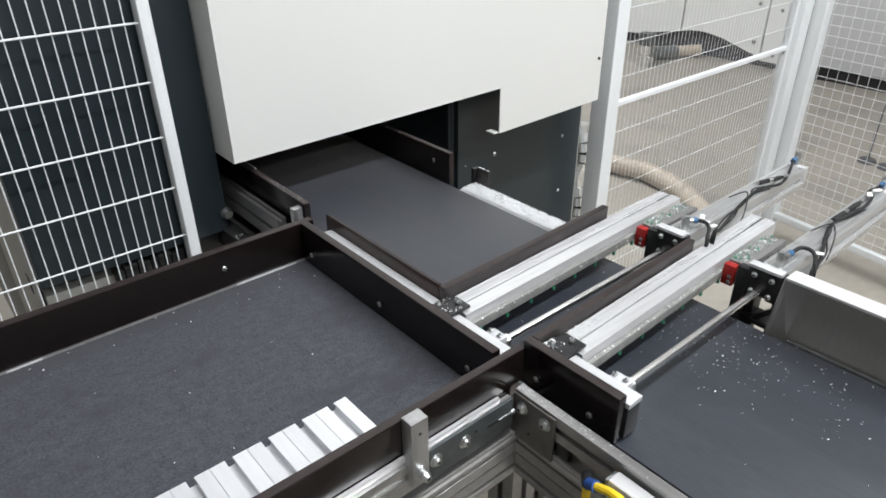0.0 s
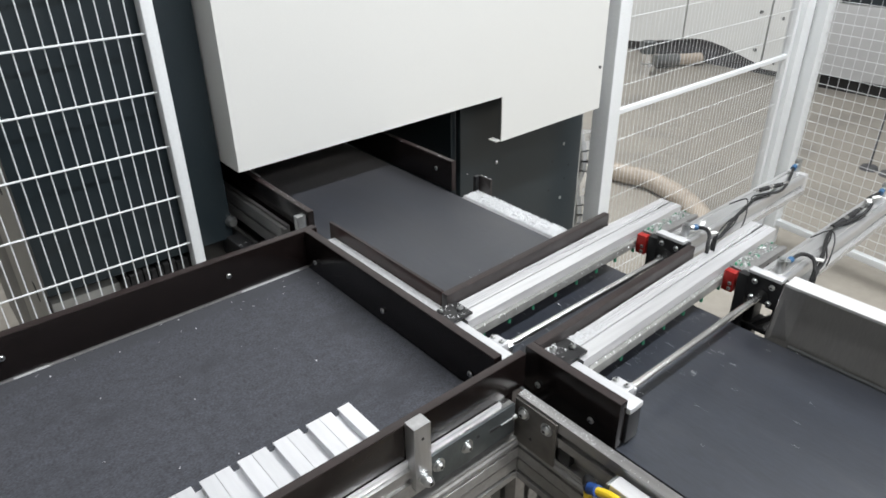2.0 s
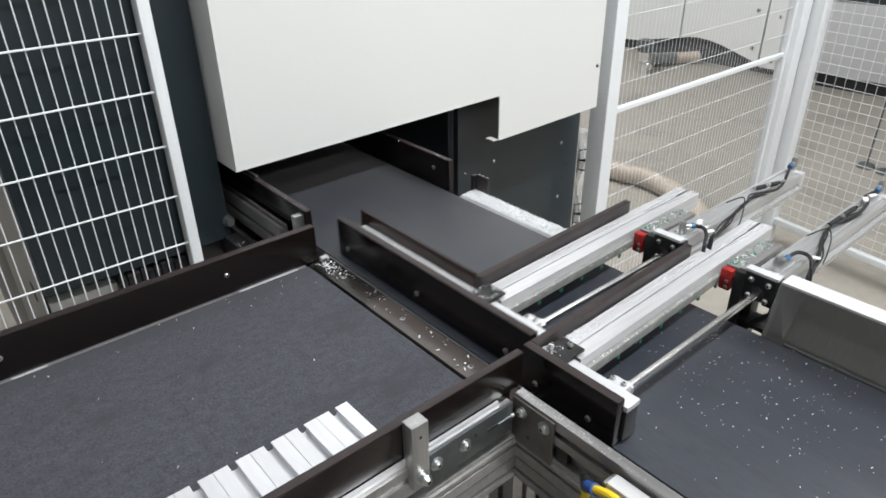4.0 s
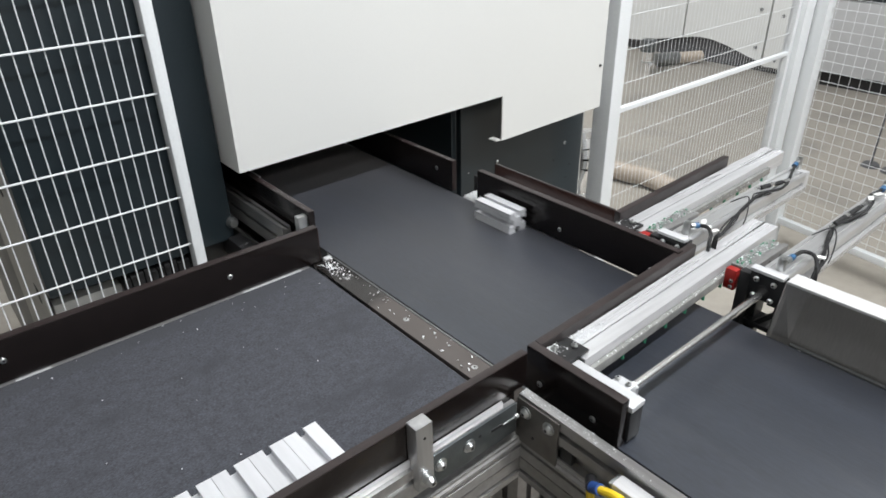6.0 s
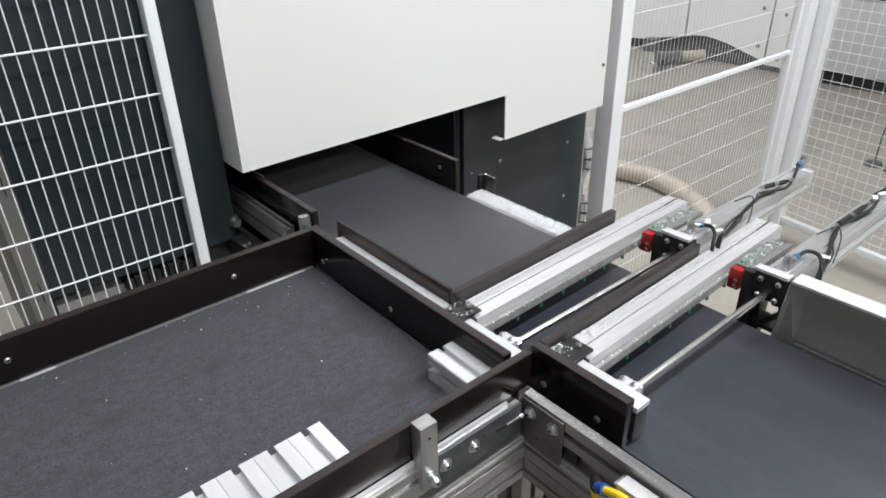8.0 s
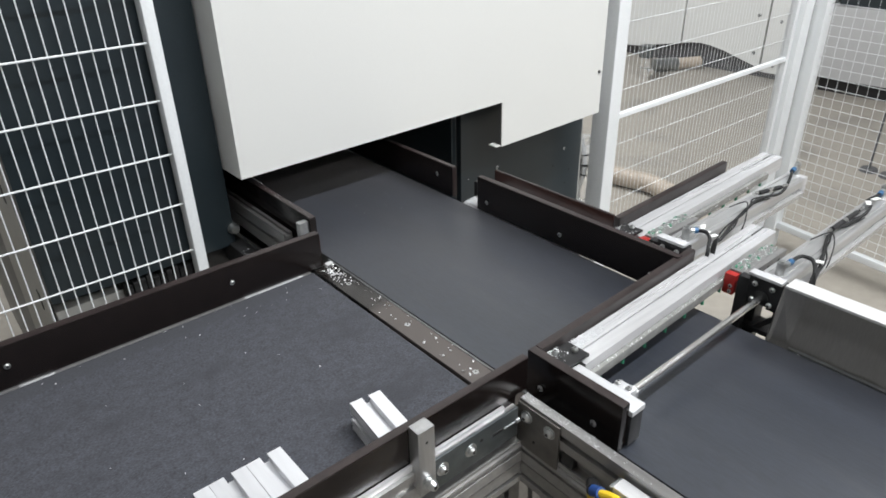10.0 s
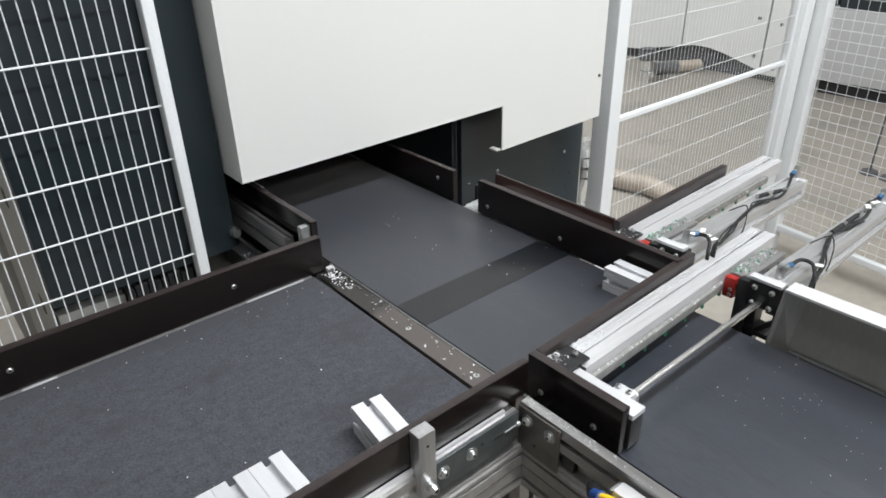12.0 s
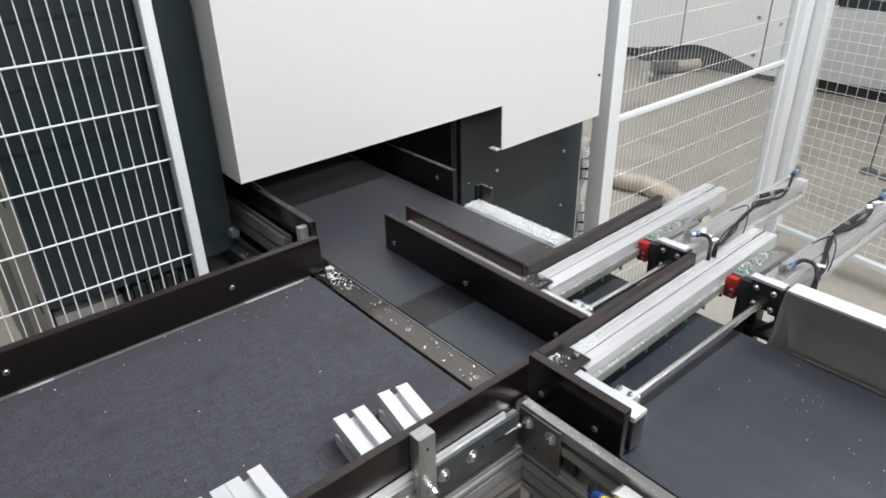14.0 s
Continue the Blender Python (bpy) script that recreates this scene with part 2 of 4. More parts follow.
def slot_profile(w, h, slots_u=1, slots_v=1, slot=0.008, lip=0.0022, deep=0.009):
    """The outline of a T-slot extrusion, w wide and h high, its corner at 0, 0."""
    def side(length, count):
        out, pitch = [], length / count
        for i in range(count):
            c = pitch * (i + 0.5)
            s = slot / 2
            out += [(c - s, 0), (c - s, lip), (c - s * 1.9, lip), (c - s * 1.2, deep), (c + s * 1.2, deep), (c + s * 1.9, lip), (c + s, lip), (c + s, 0)]
        return out
    pts = [(0, 0)] + [(a, b) for a, b in side(w, slots_u)] + [(w, 0)] + [(w - b, a) for a, b in side(h, slots_v)]
    pts += [(w, h)] + [(w - a, h - b) for a, b in side(w, slots_u)] + [(0, h)] + [(b, h - a) for a, b in side(h, slots_v)]
    return pts


def chips(bm, n, spot, size=(0.0012, 0.004), seed=1):
    """Adds n small curled flakes; spot(rnd) gives the place of each."""
    rnd = random.Random(seed)
    for _ in range(n):
        x, y, z = spot(rnd)
        s = rnd.uniform(*size)
        w = s * rnd.uniform(0.3, 0.8)
        m = Matrix.Translation((x, y, z + s * 0.2)) @ Euler((rnd.uniform(-0.7, 0.7), rnd.uniform(-0.7, 0.7), rnd.uniform(0, 6.28))).to_matrix().to_4x4()
        q = [m @ Vector(p) for p in ((-s, -w, 0), (0, -w, s * 0.45), (s, -w, 0), (s, w, 0.1 * s), (0, w, s * 0.5), (-s, w, 0))]
        v = [bm.verts.new(p) for p in q]
        bm.faces.new((v[0], v[1], v[4], v[5])), bm.faces.new((v[1], v[2], v[3], v[4]))
        lo = bm.verts.new(m @ Vector((0, 0, -0.15 * s)))
        for i in range(6):
            bm.faces.new((v[i], lo, v[(i + 1) % 6]))
    return bm


# ---- hall ----
def hall():
    x0, x1, y0, y1 = -6.0, 7.0, -5.0, 8.5
    solid("floor", B(x0, x1, y0, y1, -0.1, 0.0, bev=0), M_FLOOR, (0, 0, 0), "pale grey-beige sealed concrete hall floor", "floor", kind="structure")
    # ceiling and walls are out of view, added pale to bounce ambient light
    solid("ceiling", B(x0, x1, y0, y1, ROOF, ROOF + 0.1, bev=0), M_CEIL, (0, 0, ROOF), "unseen hall ceiling, kept pale for bounce light", "ceiling", kind="structure")
    for name, a in (("wall_north", (x0 - 0.2, x1 + 0.2, y1, y1 + 0.2)), ("wall_south", (x0 - 0.2, x1 + 0.2, y0 - 0.2, y0)),
                    ("wall_west", (x0 - 0.2, x0, y0, y1)), ("wall_east", (x1, x1 + 0.2, y0, y1))):
        solid(name, B(*a, -0.1, ROOF + 0.1, bev=0), M_WALL, (a[0], a[2], 0), "unseen grey hall wall, kept pale for bounce light", "wall", kind="structure")
    # unseen long luminaires: first two rows placed from shadows, last two added as fill
    for x, y, w, length, load in ((1.25, 0.95, 0.12, 3.4, 1.46), (2.9, 0.95, 0.12, 3.4, 0.5), (5.0, 0.95, 0.12, 3.4, 0.95), (-3.2, 2.1, 0.4, 1.6, 1.45)):
        lamp = thing("ceiling_and_fill_light", (x, y, ROOF - 0.3), "unseen long white ceiling light; the last two are added fill", "ceiling light", "hall lights")
        part("housing", B(x - w / 2 - 0.02, x + w / 2 + 0.02, y - length / 2, y + length / 2, ROOF - 0.26, ROOF - 0.002), M_WHITE, lamp)
        part("diffuser", B(x - w / 2, x + w / 2, y - length / 2 + 0.02, y + length / 2 - 0.02, ROOF - 0.275, ROOF - 0.262), M_TUBE, lamp)
        light = bpy.data.lights.new("hall_lamp", "AREA")
        light.shape, light.size, light.size_y = "RECTANGLE", w, length - 0.04
        light.energy, light.color = LAMP_W * load, (0.955, 0.98, 1.01)
        new("hall_lamp", light).matrix_world = pose(x, y, ROOF - 0.29)


LAMP_W = 118.0
hall()


# ---- conveyors ----
def left_conveyor():
    c = thing("outfeed_conveyor", (0.23, -0.7, 0), "outfeed belt conveyor with dark grey felt-like belt and dark board sides", "conveyor")
    bm = bmesh.new()
    # belt loop with a rounded nose
    nose = [(-0.002 + 0.006 * math.sin(a), BELT - 0.006 + 0.006 * math.cos(a)) for a in [math.pi * k / 10 for k in range(11)]]
    extrude(bm, [(-1.5, BELT)] + nose + [(-1.5, BELT - 0.012)], "x", 0.0032, 0.461)
    part("belt", bm, M_BELT_FELT, c, "dark grey mottled felt-like belt")
    part("wear_strip", B(-0.004, 0.0025, -1.5, -0.002, BELT - 0.02, BELT + 0.0012, bev=0.0003), M_FRAME, c, "thin grey wear strip")
    for ya, yb in ((-0.122, -0.018), (-0.443, -0.4), (-0.9, -0.8)):
        part("bare_patch", B(0.0, 0.0034, ya, yb, BELT - 0.004, BELT + 0.0016, bev=0.0004), M_ALU_MATT, c, "bare aluminium edge patch")
    b1 = part("side_board", B(-0.014, 0.0, -1.5, 0.022, BELT + 0.0025, BELT + 0.065), M_BOARD, c, "dark brown phenolic side board")
    part("edge", B(-0.0135, -0.0005, -1.5, 0.0225, BELT + 0.064, BELT + 0.066, bev=0.0004), M_BOARD_EDGE, b1)
    part("end_edge", B(-0.0135, -0.0005, 0.0216, 0.0232, BELT + 0.004, BELT + 0.064, bev=0.0003), M_BOARD_RED, b1)
    for y in (-0.137, -0.447, -0.75, -1.05):
        bolt(c, (0.0, y, BELT + 0.036), (1, 0, 0), r=0.0042, h=0.0035, washer=False)
    b2 = part("side_board", B(0.464, 0.4748, -1.5, 0.022, BELT + 0.0335, BELT + 0.0795), M_BOARD, c, "dark brown phenolic side board")
    part("edge", B(0.4645, 0.4743, -1.5, 0.0225, BELT + 0.0785, BELT + 0.0805, bev=0.0004), M_BOARD_EDGE, b2)
    part("liner_board", B(0.464, 0.4735, -1.5, 0.004, BELT - 0.015, BELT + 0.033), M_BOARD, c)
    part("slider_bed", B(0.008, 0.46, -1.5, -0.01, BELT - 0.09, BELT - 0.026), M_SHEET, c)
    bm = extrude(bmesh.new(), [(-0.06 + p, BELT - 0.105 + q) for p, q in slot_profile(0.04, 0.08, 1, 2)], "y", -1.5, -0.03)
    part("side_profile", bm, M_ALU, c)
    # near side rail: slotted face towards the frame corner
    z = BELT
    rail = [(0.474, z - 0.016), (0.4835, z - 0.016), (0.4835, z + 0.004), (0.479, z + 0.004), (0.479, z + 0.013), (0.4835, z + 0.013), (0.4835, z + 0.024), (0.474, z + 0.024)]
    part("side_rail", extrude(bmesh.new(), rail, "y", -1.5, -0.0015), M_RAIL, c, "slotted aluminium side rail")
    part("rail_lip", B(0.4752, 0.479, -1.5, -0.02, z + 0.0245, z + 0.0325, bev=0.0006), M_ALU, c)
    # board clamp
    k = part("board_clamp", B(0.4752, 0.492, -0.1578, -0.136, z - 0.003, z + 0.085, bev=0.0012), M_CLAMP, c, "brushed aluminium board clamp")
    bolt(c, (0.492, -0.1465, z + 0.012), (1, 0, 0), r=0.0065, h=0.012, label="hexagon-head clamp bolt")
    part("hole", R((0.4915, -0.147, z + 0.068), (0.4924, -0.147, z + 0.068), 0.0018, 10), M_BLACK, k)
    # galvanised joint plate with adjusting slot
    jp = part("joint_plate", B(0.484, 0.4875, -0.1335, -0.006, z - 0.014, z + 0.0295, bev=0.0012), M_ZINC, c, "dark galvanised joint plate")
    for y in (-0.1235, -0.082):
        bolt(c, (0.4875, y, z + 0.0115), (1, 0, 0), r=0.0058, h=0.006)
    part("hole", R((0.487, -0.065, z + 0.015), (0.4879, -0.065, z + 0.015), 0.0022, 10), M_BLACK, jp)
    part("slot", B(0.487, 0.4879, -0.047, -0.02, z + 0.0085, z + 0.0125, bev=0.0003), M_BLACK, jp)
    part("adjusting_screw", R((0.4885, -0.03, z + 0.0105), (0.4885, -0.010, z + 0.0105), 0.0013, 10), M_SHEET, c, "threaded adjusting screw")
    part("screw_head", R((0.4885, -0.010, z + 0.0105), (0.4885, -0.005, z + 0.0105), 0.003, 10), M_STEEL, c)
    return c


left_conveyor()


def cross_conveyor():
    c = thing("cross_conveyor", (0.3, 0.21, 0), "long belt conveyor with smooth dark grey belt on aluminium frame", "conveyor")
    z = BELT
    part("belt", B(-0.83, 4.4, 0.05, 0.378, z - 0.006, z, bev=0.001), M_BELT, c, "smooth dark grey rubber belt")
    part("return_belt", B(-0.83, 4.4, 0.05, 0.378, z - 0.1, z - 0.094), M_BELT, c)
    part("slider_bed", B(-0.83, 4.4, 0.052, 0.376, z - 0.03, z - 0.008), M_SHEET, c)
    part("transfer_plate", B(0.0, 0.462, 0.0065, 0.0435, z - 0.012, z + 0.0006), M_PLATE, c, "glossy black plastic transfer plate")
    for x in (0.075, 0.232, 0.38):
        bolt(c, (x, 0.026, z - 0.0006), (0, 0, 1), r=0.0045, h=0.0017, washer=False, name="screw", label="countersunk screw")
    part("gap_strip", B(-0.02, 0.462, 0.0445, 0.0475, z - 0.02, z + 0.0006), M_SHEET, c, "narrow metal gap strip")
    part("nose_strip", B(-0.008, 0.001, 0.03, 0.043, z - 0.006, z + 0.003), M_ALU, c, "small bare aluminium strip")
    # near side rail beyond the outfeed conveyor
    rail = [(0.006, z - 0.034), (0.019, z - 0.034), (0.019, z + 0.032), (0.006, z + 0.032), (0.006, z + 0.018), (0.0125, z + 0.018), (0.0125, z + 0.009), (0.006, z + 0.009)]
    rail += [(0.006, z - 0.003), (0.0175, z - 0.003), (0.0175, z - 0.025), (0.006, z - 0.025)]
    part("side_rail", extrude(bmesh.new(), rail, "x", 0.4795, 4.4), M_RAIL, c, "slotted aluminium side rail strewn with chips")
    part("side_sheet", B(0.4795, 4.4, 0.0195, 0.046, z - 0.034, z - 0.004), M_BLACK, c)
    jp = part("joint_plate", B(0.4795, 0.5435, 0.0025, 0.0058, z - 0.036, z + 0.029, bev=0.001), M_JOINT_PLATE, c, "galvanised joint plate")
    # black insert puts the shade of the opening into the rail groove
    part("recess", B(0.5445, 0.562, 0.008, 0.0172, z - 0.0245, z - 0.0035, bev=0.0004), M_BLACK, c)
    for x in (0.4945, 0.53):
        bolt(c, (x, 0.0025, z + 0.014), (0, -1, 0), r=0.0058, h=0.006)
    part("hole", R((0.507, 0.0028, z - 0.018), (0.507, 0.0018, z - 0.018), 0.002, 10), M_BLACK, jp)
    # slotted rail outside the mouth board
    bm = extrude(bmesh.new(), [(0.013 + p, z - 0.028 + q) for p, q in slot_profile(0.0175, 0.052, 1, 1, slot=0.006, deep=0.006)], "x", -0.83, -0.115)
    part("mouth_rail", bm, M_RAIL, c, "slotted aluminium rail")
    bm = extrude(bmesh.new(), [(0.381 + p, z - 0.09 + q) for p, q in slot_profile(0.045, 0.088, 1, 2)], "x", -0.04, 0.262)
    part("side_profile", bm, M_ALU_X, c)
    part("side_beam", B(0.2625, 4.4, 0.381, 0.426, z - 0.15, z - 0.095, bev=0.002), M_BLACK, c)
    # guide boards inside the machine mouth
    b = part("guide_board", B(-0.83, -0.07, 0.3785, 0.39, z + 0.002, z + 0.0665), M_BOARD, c, "dark brown guide board")
    part("edge", B(-0.83, -0.0695, 0.379, 0.3895, z + 0.0655, z + 0.0675, bev=0.0004), M_BOARD_EDGE, b)
    part("end_edge", B(-0.0702, -0.0686, 0.379, 0.3895, z + 0.003, z + 0.066, bev=0.0003), M_BOARD_EDGE, b)
    bolt(c, (-0.117, 0.3785, z + 0.04), (0, -1, 0), r=0.0045, h=0.003, washer=False)
    b = part("guide_board", B(-0.83, -0.052, 0.036, 0.048, z + 0.002, z + 0.0695), M_BOARD, c, "dark brown guide board")
    part("edge", B(-0.83, -0.0515, 0.0365, 0.0475, z + 0.0685, z + 0.0705, bev=0.0004), M_BOARD_EDGE, b)
    part("edge_strip", B(-0.83, -0.255, 0.0482, 0.0505, z + 0.06, z + 0.071, bev=0.0004), M_ALU_X, b, "bare aluminium edge strip")
    part("clamp_block", B(-0.069, -0.056, 0.0175, 0.0355, z - 0.03, z + 0.064, bev=0.0015), M_STEEL, c, "small aluminium clamp block")
    j = part("belt_joint", B(-1.119, -1.047, 0.0502, 0.3778, z - 0.0055, z + 0.0004, bev=0.0002), M_JOINT, c, "smooth dark joint across the belt")
    return c, j


cross_conveyor_thing, belt_joint = cross_conveyor()


# ---- pushers ----
def guide_outline():
    top = [(0.0425, 0.0275), (0.042, 0.028), (0.0222, 0.028), (0.0217, 0.0274), (0.0217, 0.02), (0.0193, 0.02), (0.0193, 0.0272)]
    for k in range(4):
        u = 0.0186 - 0.0042 * k
        top += [(u, 0.0275), (u - 0.0022, 0.0275), (u - 0.0026, 0.0268), (u - 0.0038, 0.0268)]
    return [(0.0, 0.0), (0.0425, 0.0)] + top + [(0.0, 0.0275)]


def toe(bm, y0, k):
    """The slides stand slightly out of square: shift along x with the distance from y0."""
    for v in bm.verts:
        v.co.x += k * (v.co.y - y0)
    return bm


def pusher(X, y0, gate):
    """The sliding part of a pusher; y0 is the front face of its plate."""
    p = thing("pusher", (X + 0.37, y0, BELT), "sliding pusher with dark board front plate and aluminium guide profile", "pusher", "belt pushers")
    left, right, top = (0.0045, 0.448, 0.0688) if gate else (0.297, 0.4385, 0.0665)
    fp = part("front_plate", B(left + X, right + X, y0, y0 + 0.013, BELT + 0.0012, BELT + top), M_BOARD, p, "dark brown phenolic front plate")
    part("edge", B(left + 0.0005 + X, right - 0.0005 + X, y0 + 0.0005, y0 + 0.0125, BELT + top - 0.001, BELT + top + 0.001, bev=0.0004), M_BOARD_EDGE, fp)
    for x in ((0.033, 0.2195, 0.407) if gate else (0.322, 0.4035)):
        bolt(p, (X + x, y0, BELT + (0.023 if gate else 0.0225)), (0, -1, 0), r=0.0042, h=0.0035, washer=False)
    if gate:
        part("backing_bar", B(0.02 + X, 0.311 + X, y0 + 0.0135, y0 + 0.0465, BELT + 0.012, BELT + 0.048), M_ALU_MATT, p)
        g = part("rear_board", B(0.005 + X, 0.294 + X, y0 + 0.047, y0 + 0.053, BELT + 0.004, BELT + 0.07), M_BOARD_RED, p, "thin reddish-brown rear board")
        part("edge", B(0.0055 + X, 0.2935 + X, y0 + 0.0475, y0 + 0.0525, BELT + 0.069, BELT + 0.071, bev=0.0004), M_BOARD_EDGE, g)
    ys = y0 + (0.047 if gate else 0.0135)
    far = y0 + (0.418 if gate else 0.378)
    end = y0 + (0.573 if gate else 0.56)
    rim = BELT + (0.0705 if gate else 0.0675)
    sb = part("side_board", toe(B(0.2972 + X, 0.3092 + X, ys, far, BELT + 0.004, rim - 0.001), y0, -0.035), M_BOARD_DUST, p, "dark brown phenolic side board")
    part("edge", toe(B(0.2977 + X, 0.3087 + X, ys + 0.0005, far + 0.0005, rim - 0.002, rim, bev=0.0004), y0, -0.035), M_BOARD_EDGE, sb)
    bm = extrude(bmesh.new(), [(0.311 + X + u, BELT + 0.025 + v) for u, v in guide_outline()], "y", y0 + 0.045, end)
    part("guide_profile", toe(bm, y0, -0.03), M_ALU, p, "twin-land aluminium guide profile")
    part("scale_strip", toe(B(0.3542 + X, 0.3612 + X, y0 + 0.05, y0 + 0.5, BELT + 0.026, BELT + 0.0395), y0, -0.03), M_CLEAR, p, "milky plastic strip dusted with chips")
    for k in range(9):
        y = y0 + 0.071 + 0.0505 * k
        part("green_screw", toe(R((0.3575 + X, y, BELT + 0.017), (0.3575 + X, y, BELT + 0.0238), 0.0026, 10), y0, -0.03), M_GREEN, p)
    # black filler stands in for shade in the last stretch of the groove
    part("end_gap", toe(B(0.3303 + X, 0.3327 + X, end - 0.04, end + 0.0005, BELT + 0.0425, BELT + 0.0532, bev=0.0002), y0, -0.03), M_BLACK, p)
    cp = part("corner_plate", B(0.312 + X, 0.347 + X, y0 + 0.0135, y0 + 0.058, BELT + 0.056, BELT + 0.060, bev=0.0008), M_BLACK, p, "black corner plate")
    for x, y in ((0.32, 0.024), (0.332, 0.0475)):
        bolt(p, (X + x, y0 + y, BELT + 0.060), (0, 0, 1), r=0.0042, h=0.0065, washer=False, name="screw", label="socket-head screw")
    part("end_block", B(0.3475 + X, 0.443 + X, y0 + 0.0135, y0 + 0.0375, BELT + 0.048, BELT + 0.0555, bev=0.0012), M_ALU_MATT, p, "aluminium end block")
    part("end_pad", B(0.35 + X, 0.442 + X, y0 + 0.0137, y0 + 0.037, BELT + 0.0045, BELT + 0.0475, bev=0.002), M_BLACK, p)
    part("clevis", B(0.394 + X, 0.42 + X, y0 + 0.0372, y0 + 0.056, BELT + 0.026, BELT + 0.052, bev=0.004), M_ALU_MATT, p)
    part("rod_nut", R((0.409 + X, y0 + 0.0565, BELT + 0.036), (0.409 + X, y0 + 0.065, BELT + 0.036), 0.009, 6), M_STEEL, p, "hexagon nut")
    for x in (0.399, 0.414):
        bolt(p, (X + x, y0 + 0.046, BELT + 0.052), (0, 0, 1), r=0.0035, h=0.004, washer=False, name="screw", label="socket-head screw")
    part("piston_rod", R((0.409 + X, y0 + 0.05, BELT + 0.036), (0.409 + X, y0 + 0.44, BELT + 0.036), 0.005, 20), M_CHROME, p, "chromed piston rod")
    return p


def cylinder(X, run, loop, tie, sleeve, tags):
    """The fixed drive of a pusher: cylinder, mount, carriage, hoses."""
    c = thing("pneumatic_cylinder", (X + 0.41, 0.6, BELT), "aluminium pneumatic cylinder with black hoses and sensors", "cylinder", "pusher cylinders")
    z = BELT + 0.06
    shape = [(0, 0), (0.042, 0), (0.042, 0.010), (0.034, 0.0125), (0.034, 0.0175), (0.037, 0.020), (0.037, 0.034), (0.035, 0.036), (0.031, 0.036), (0.031, 0.0335), (0.0265, 0.0335), (0.0265, 0.036),
             (0.0105, 0.036), (0.0105, 0.0335), (0.006, 0.0335), (0.006, 0.036), (0, 0.036)]
    part("barrel", extrude(bmesh.new(), [(0.391 + X + p, BELT + 0.024 + q) for p, q in shape], "y", 0.4525, 0.845), M_BARREL, c)
    part("end_cap", B(0.39 + X, 0.4285 + X, 0.8455, 0.862, BELT + 0.024, BELT + 0.0615, bev=0.003), M_ALU, c)
    part("front_cap", B(0.393 + X, 0.4285 + X, 0.4375, 0.452, BELT + 0.02, BELT + 0.0615, bev=0.003), M_ALU, c)
    part("mount_plate", B(0.386 + X, 0.437 + X, 0.4215, 0.437, BELT + 0.022, BELT + 0.066, bev=0.0015), M_BLACK, c, "black anodised mount plate")
    part("top_strip", B(0.386 + X, 0.4345 + X, 0.416, 0.431, BELT + 0.0665, BELT + 0.0715), M_ALU_MATT, c, "bare aluminium top strip")
    for x, dz in ((0.3965, 0.0545), (0.422, 0.0545), (0.3965, 0.028), (0.422, 0.028)):
        bolt(c, (X + x, 0.4215, BELT + dz), (0, -1, 0), r=0.0042, washer=False)
    part("gland", R((0.409 + X, 0.421, BELT + 0.036), (0.409 + X, 0.4195, BELT + 0.036), 0.011, 20), M_RUBBER, c)
    part("carriage", B(0.3675 + X, 0.3855 + X, 0.43, 0.53, BELT - 0.004, BELT + 0.024, bev=0.002), M_ALU, c, "aluminium guide carriage")
    part("carriage_end", B(0.349 + X, 0.3665 + X, 0.4205, 0.4335, BELT + 0.019, BELT + 0.0525, bev=0.002), M_RED, c, "red carriage end seal")
    for dz in (0.0255, 0.0345):
        bolt(c, (X + 0.3615, 0.4205, BELT + dz), (0, -1, 0), r=0.0032, h=0.0025, washer=False)
    part("side_bracket", B(0.3695 + X, 0.3855 + X, 0.423, 0.4375, BELT - 0.075, BELT + 0.056, bev=0.001), M_BLACK, c, "black side bracket")
    part("carriage_wing", B(0.348 + X, 0.3705 + X, 0.438, 0.552, BELT + 0.044, BELT + 0.053, bev=0.001), M_FRAME, c, "aluminium wing littered with chips")
    bar = part("carriage_bar", B(0.3708 + X, 0.379 + X, 0.438, 0.555, BELT + 0.028, BELT + 0.0545, bev=0.0012), M_FRAME, c, "dull steel carriage bar")
    for y in (0.465, 0.498, 0.531):
        part("hole", R((0.3785 + X, y, BELT + 0.043), (0.3796 + X, y, BELT + 0.043), 0.0035, 12), M_BLACK, bar)
    # support down to the frame
    part("support", B(0.37 + X, 0.398 + X, 0.438, 0.465, BELT - 0.09, BELT + 0.019, bev=0.002), M_BLACK, c)
    part("gusset", extrude(bmesh.new(), [(0.4165 + X, BELT + 0.0215), (0.436 + X, BELT + 0.0215), (0.434 + X, BELT + 0.004), (0.412 + X, BELT - 0.02), (0.398 + X, BELT - 0.045), (0.398 + X, BELT - 0.025), (0.428 + X, BELT + 0.008), (0.428 + X, BELT + 0.0165), (0.4165 + X, BELT + 0.0165)], "y", 0.426, 0.437), M_BLACK, c, "black angled gusset")
    part("foot_plate", B(0.388 + X, 0.43 + X, 0.425, 0.462, BELT - 0.028, BELT - 0.02, bev=0.001), M_BLACK, c)
    # fittings and hoses
    f = part("fitting", R((0.411 + X, 0.46, z), (0.411 + X, 0.46, z + 0.02), 0.0062, 16), M_STEEL, c, "steel elbow fitting")
    part("fitting_cap", R((0.411 + X, 0.46, z + 0.0203), (0.411 + X, 0.46, z + 0.0225), 0.0045, 6), M_STEEL, f)
    (ax, ay), (bx, by) = (0.4135, 0.4665), loop[0]
    part("elbow", R((ax + X, ay, z + 0.0125), ((ax + bx) / 2 + X, (ay + by) / 2, z + 0.0125), 0.0045, 14), M_STEEL, f)
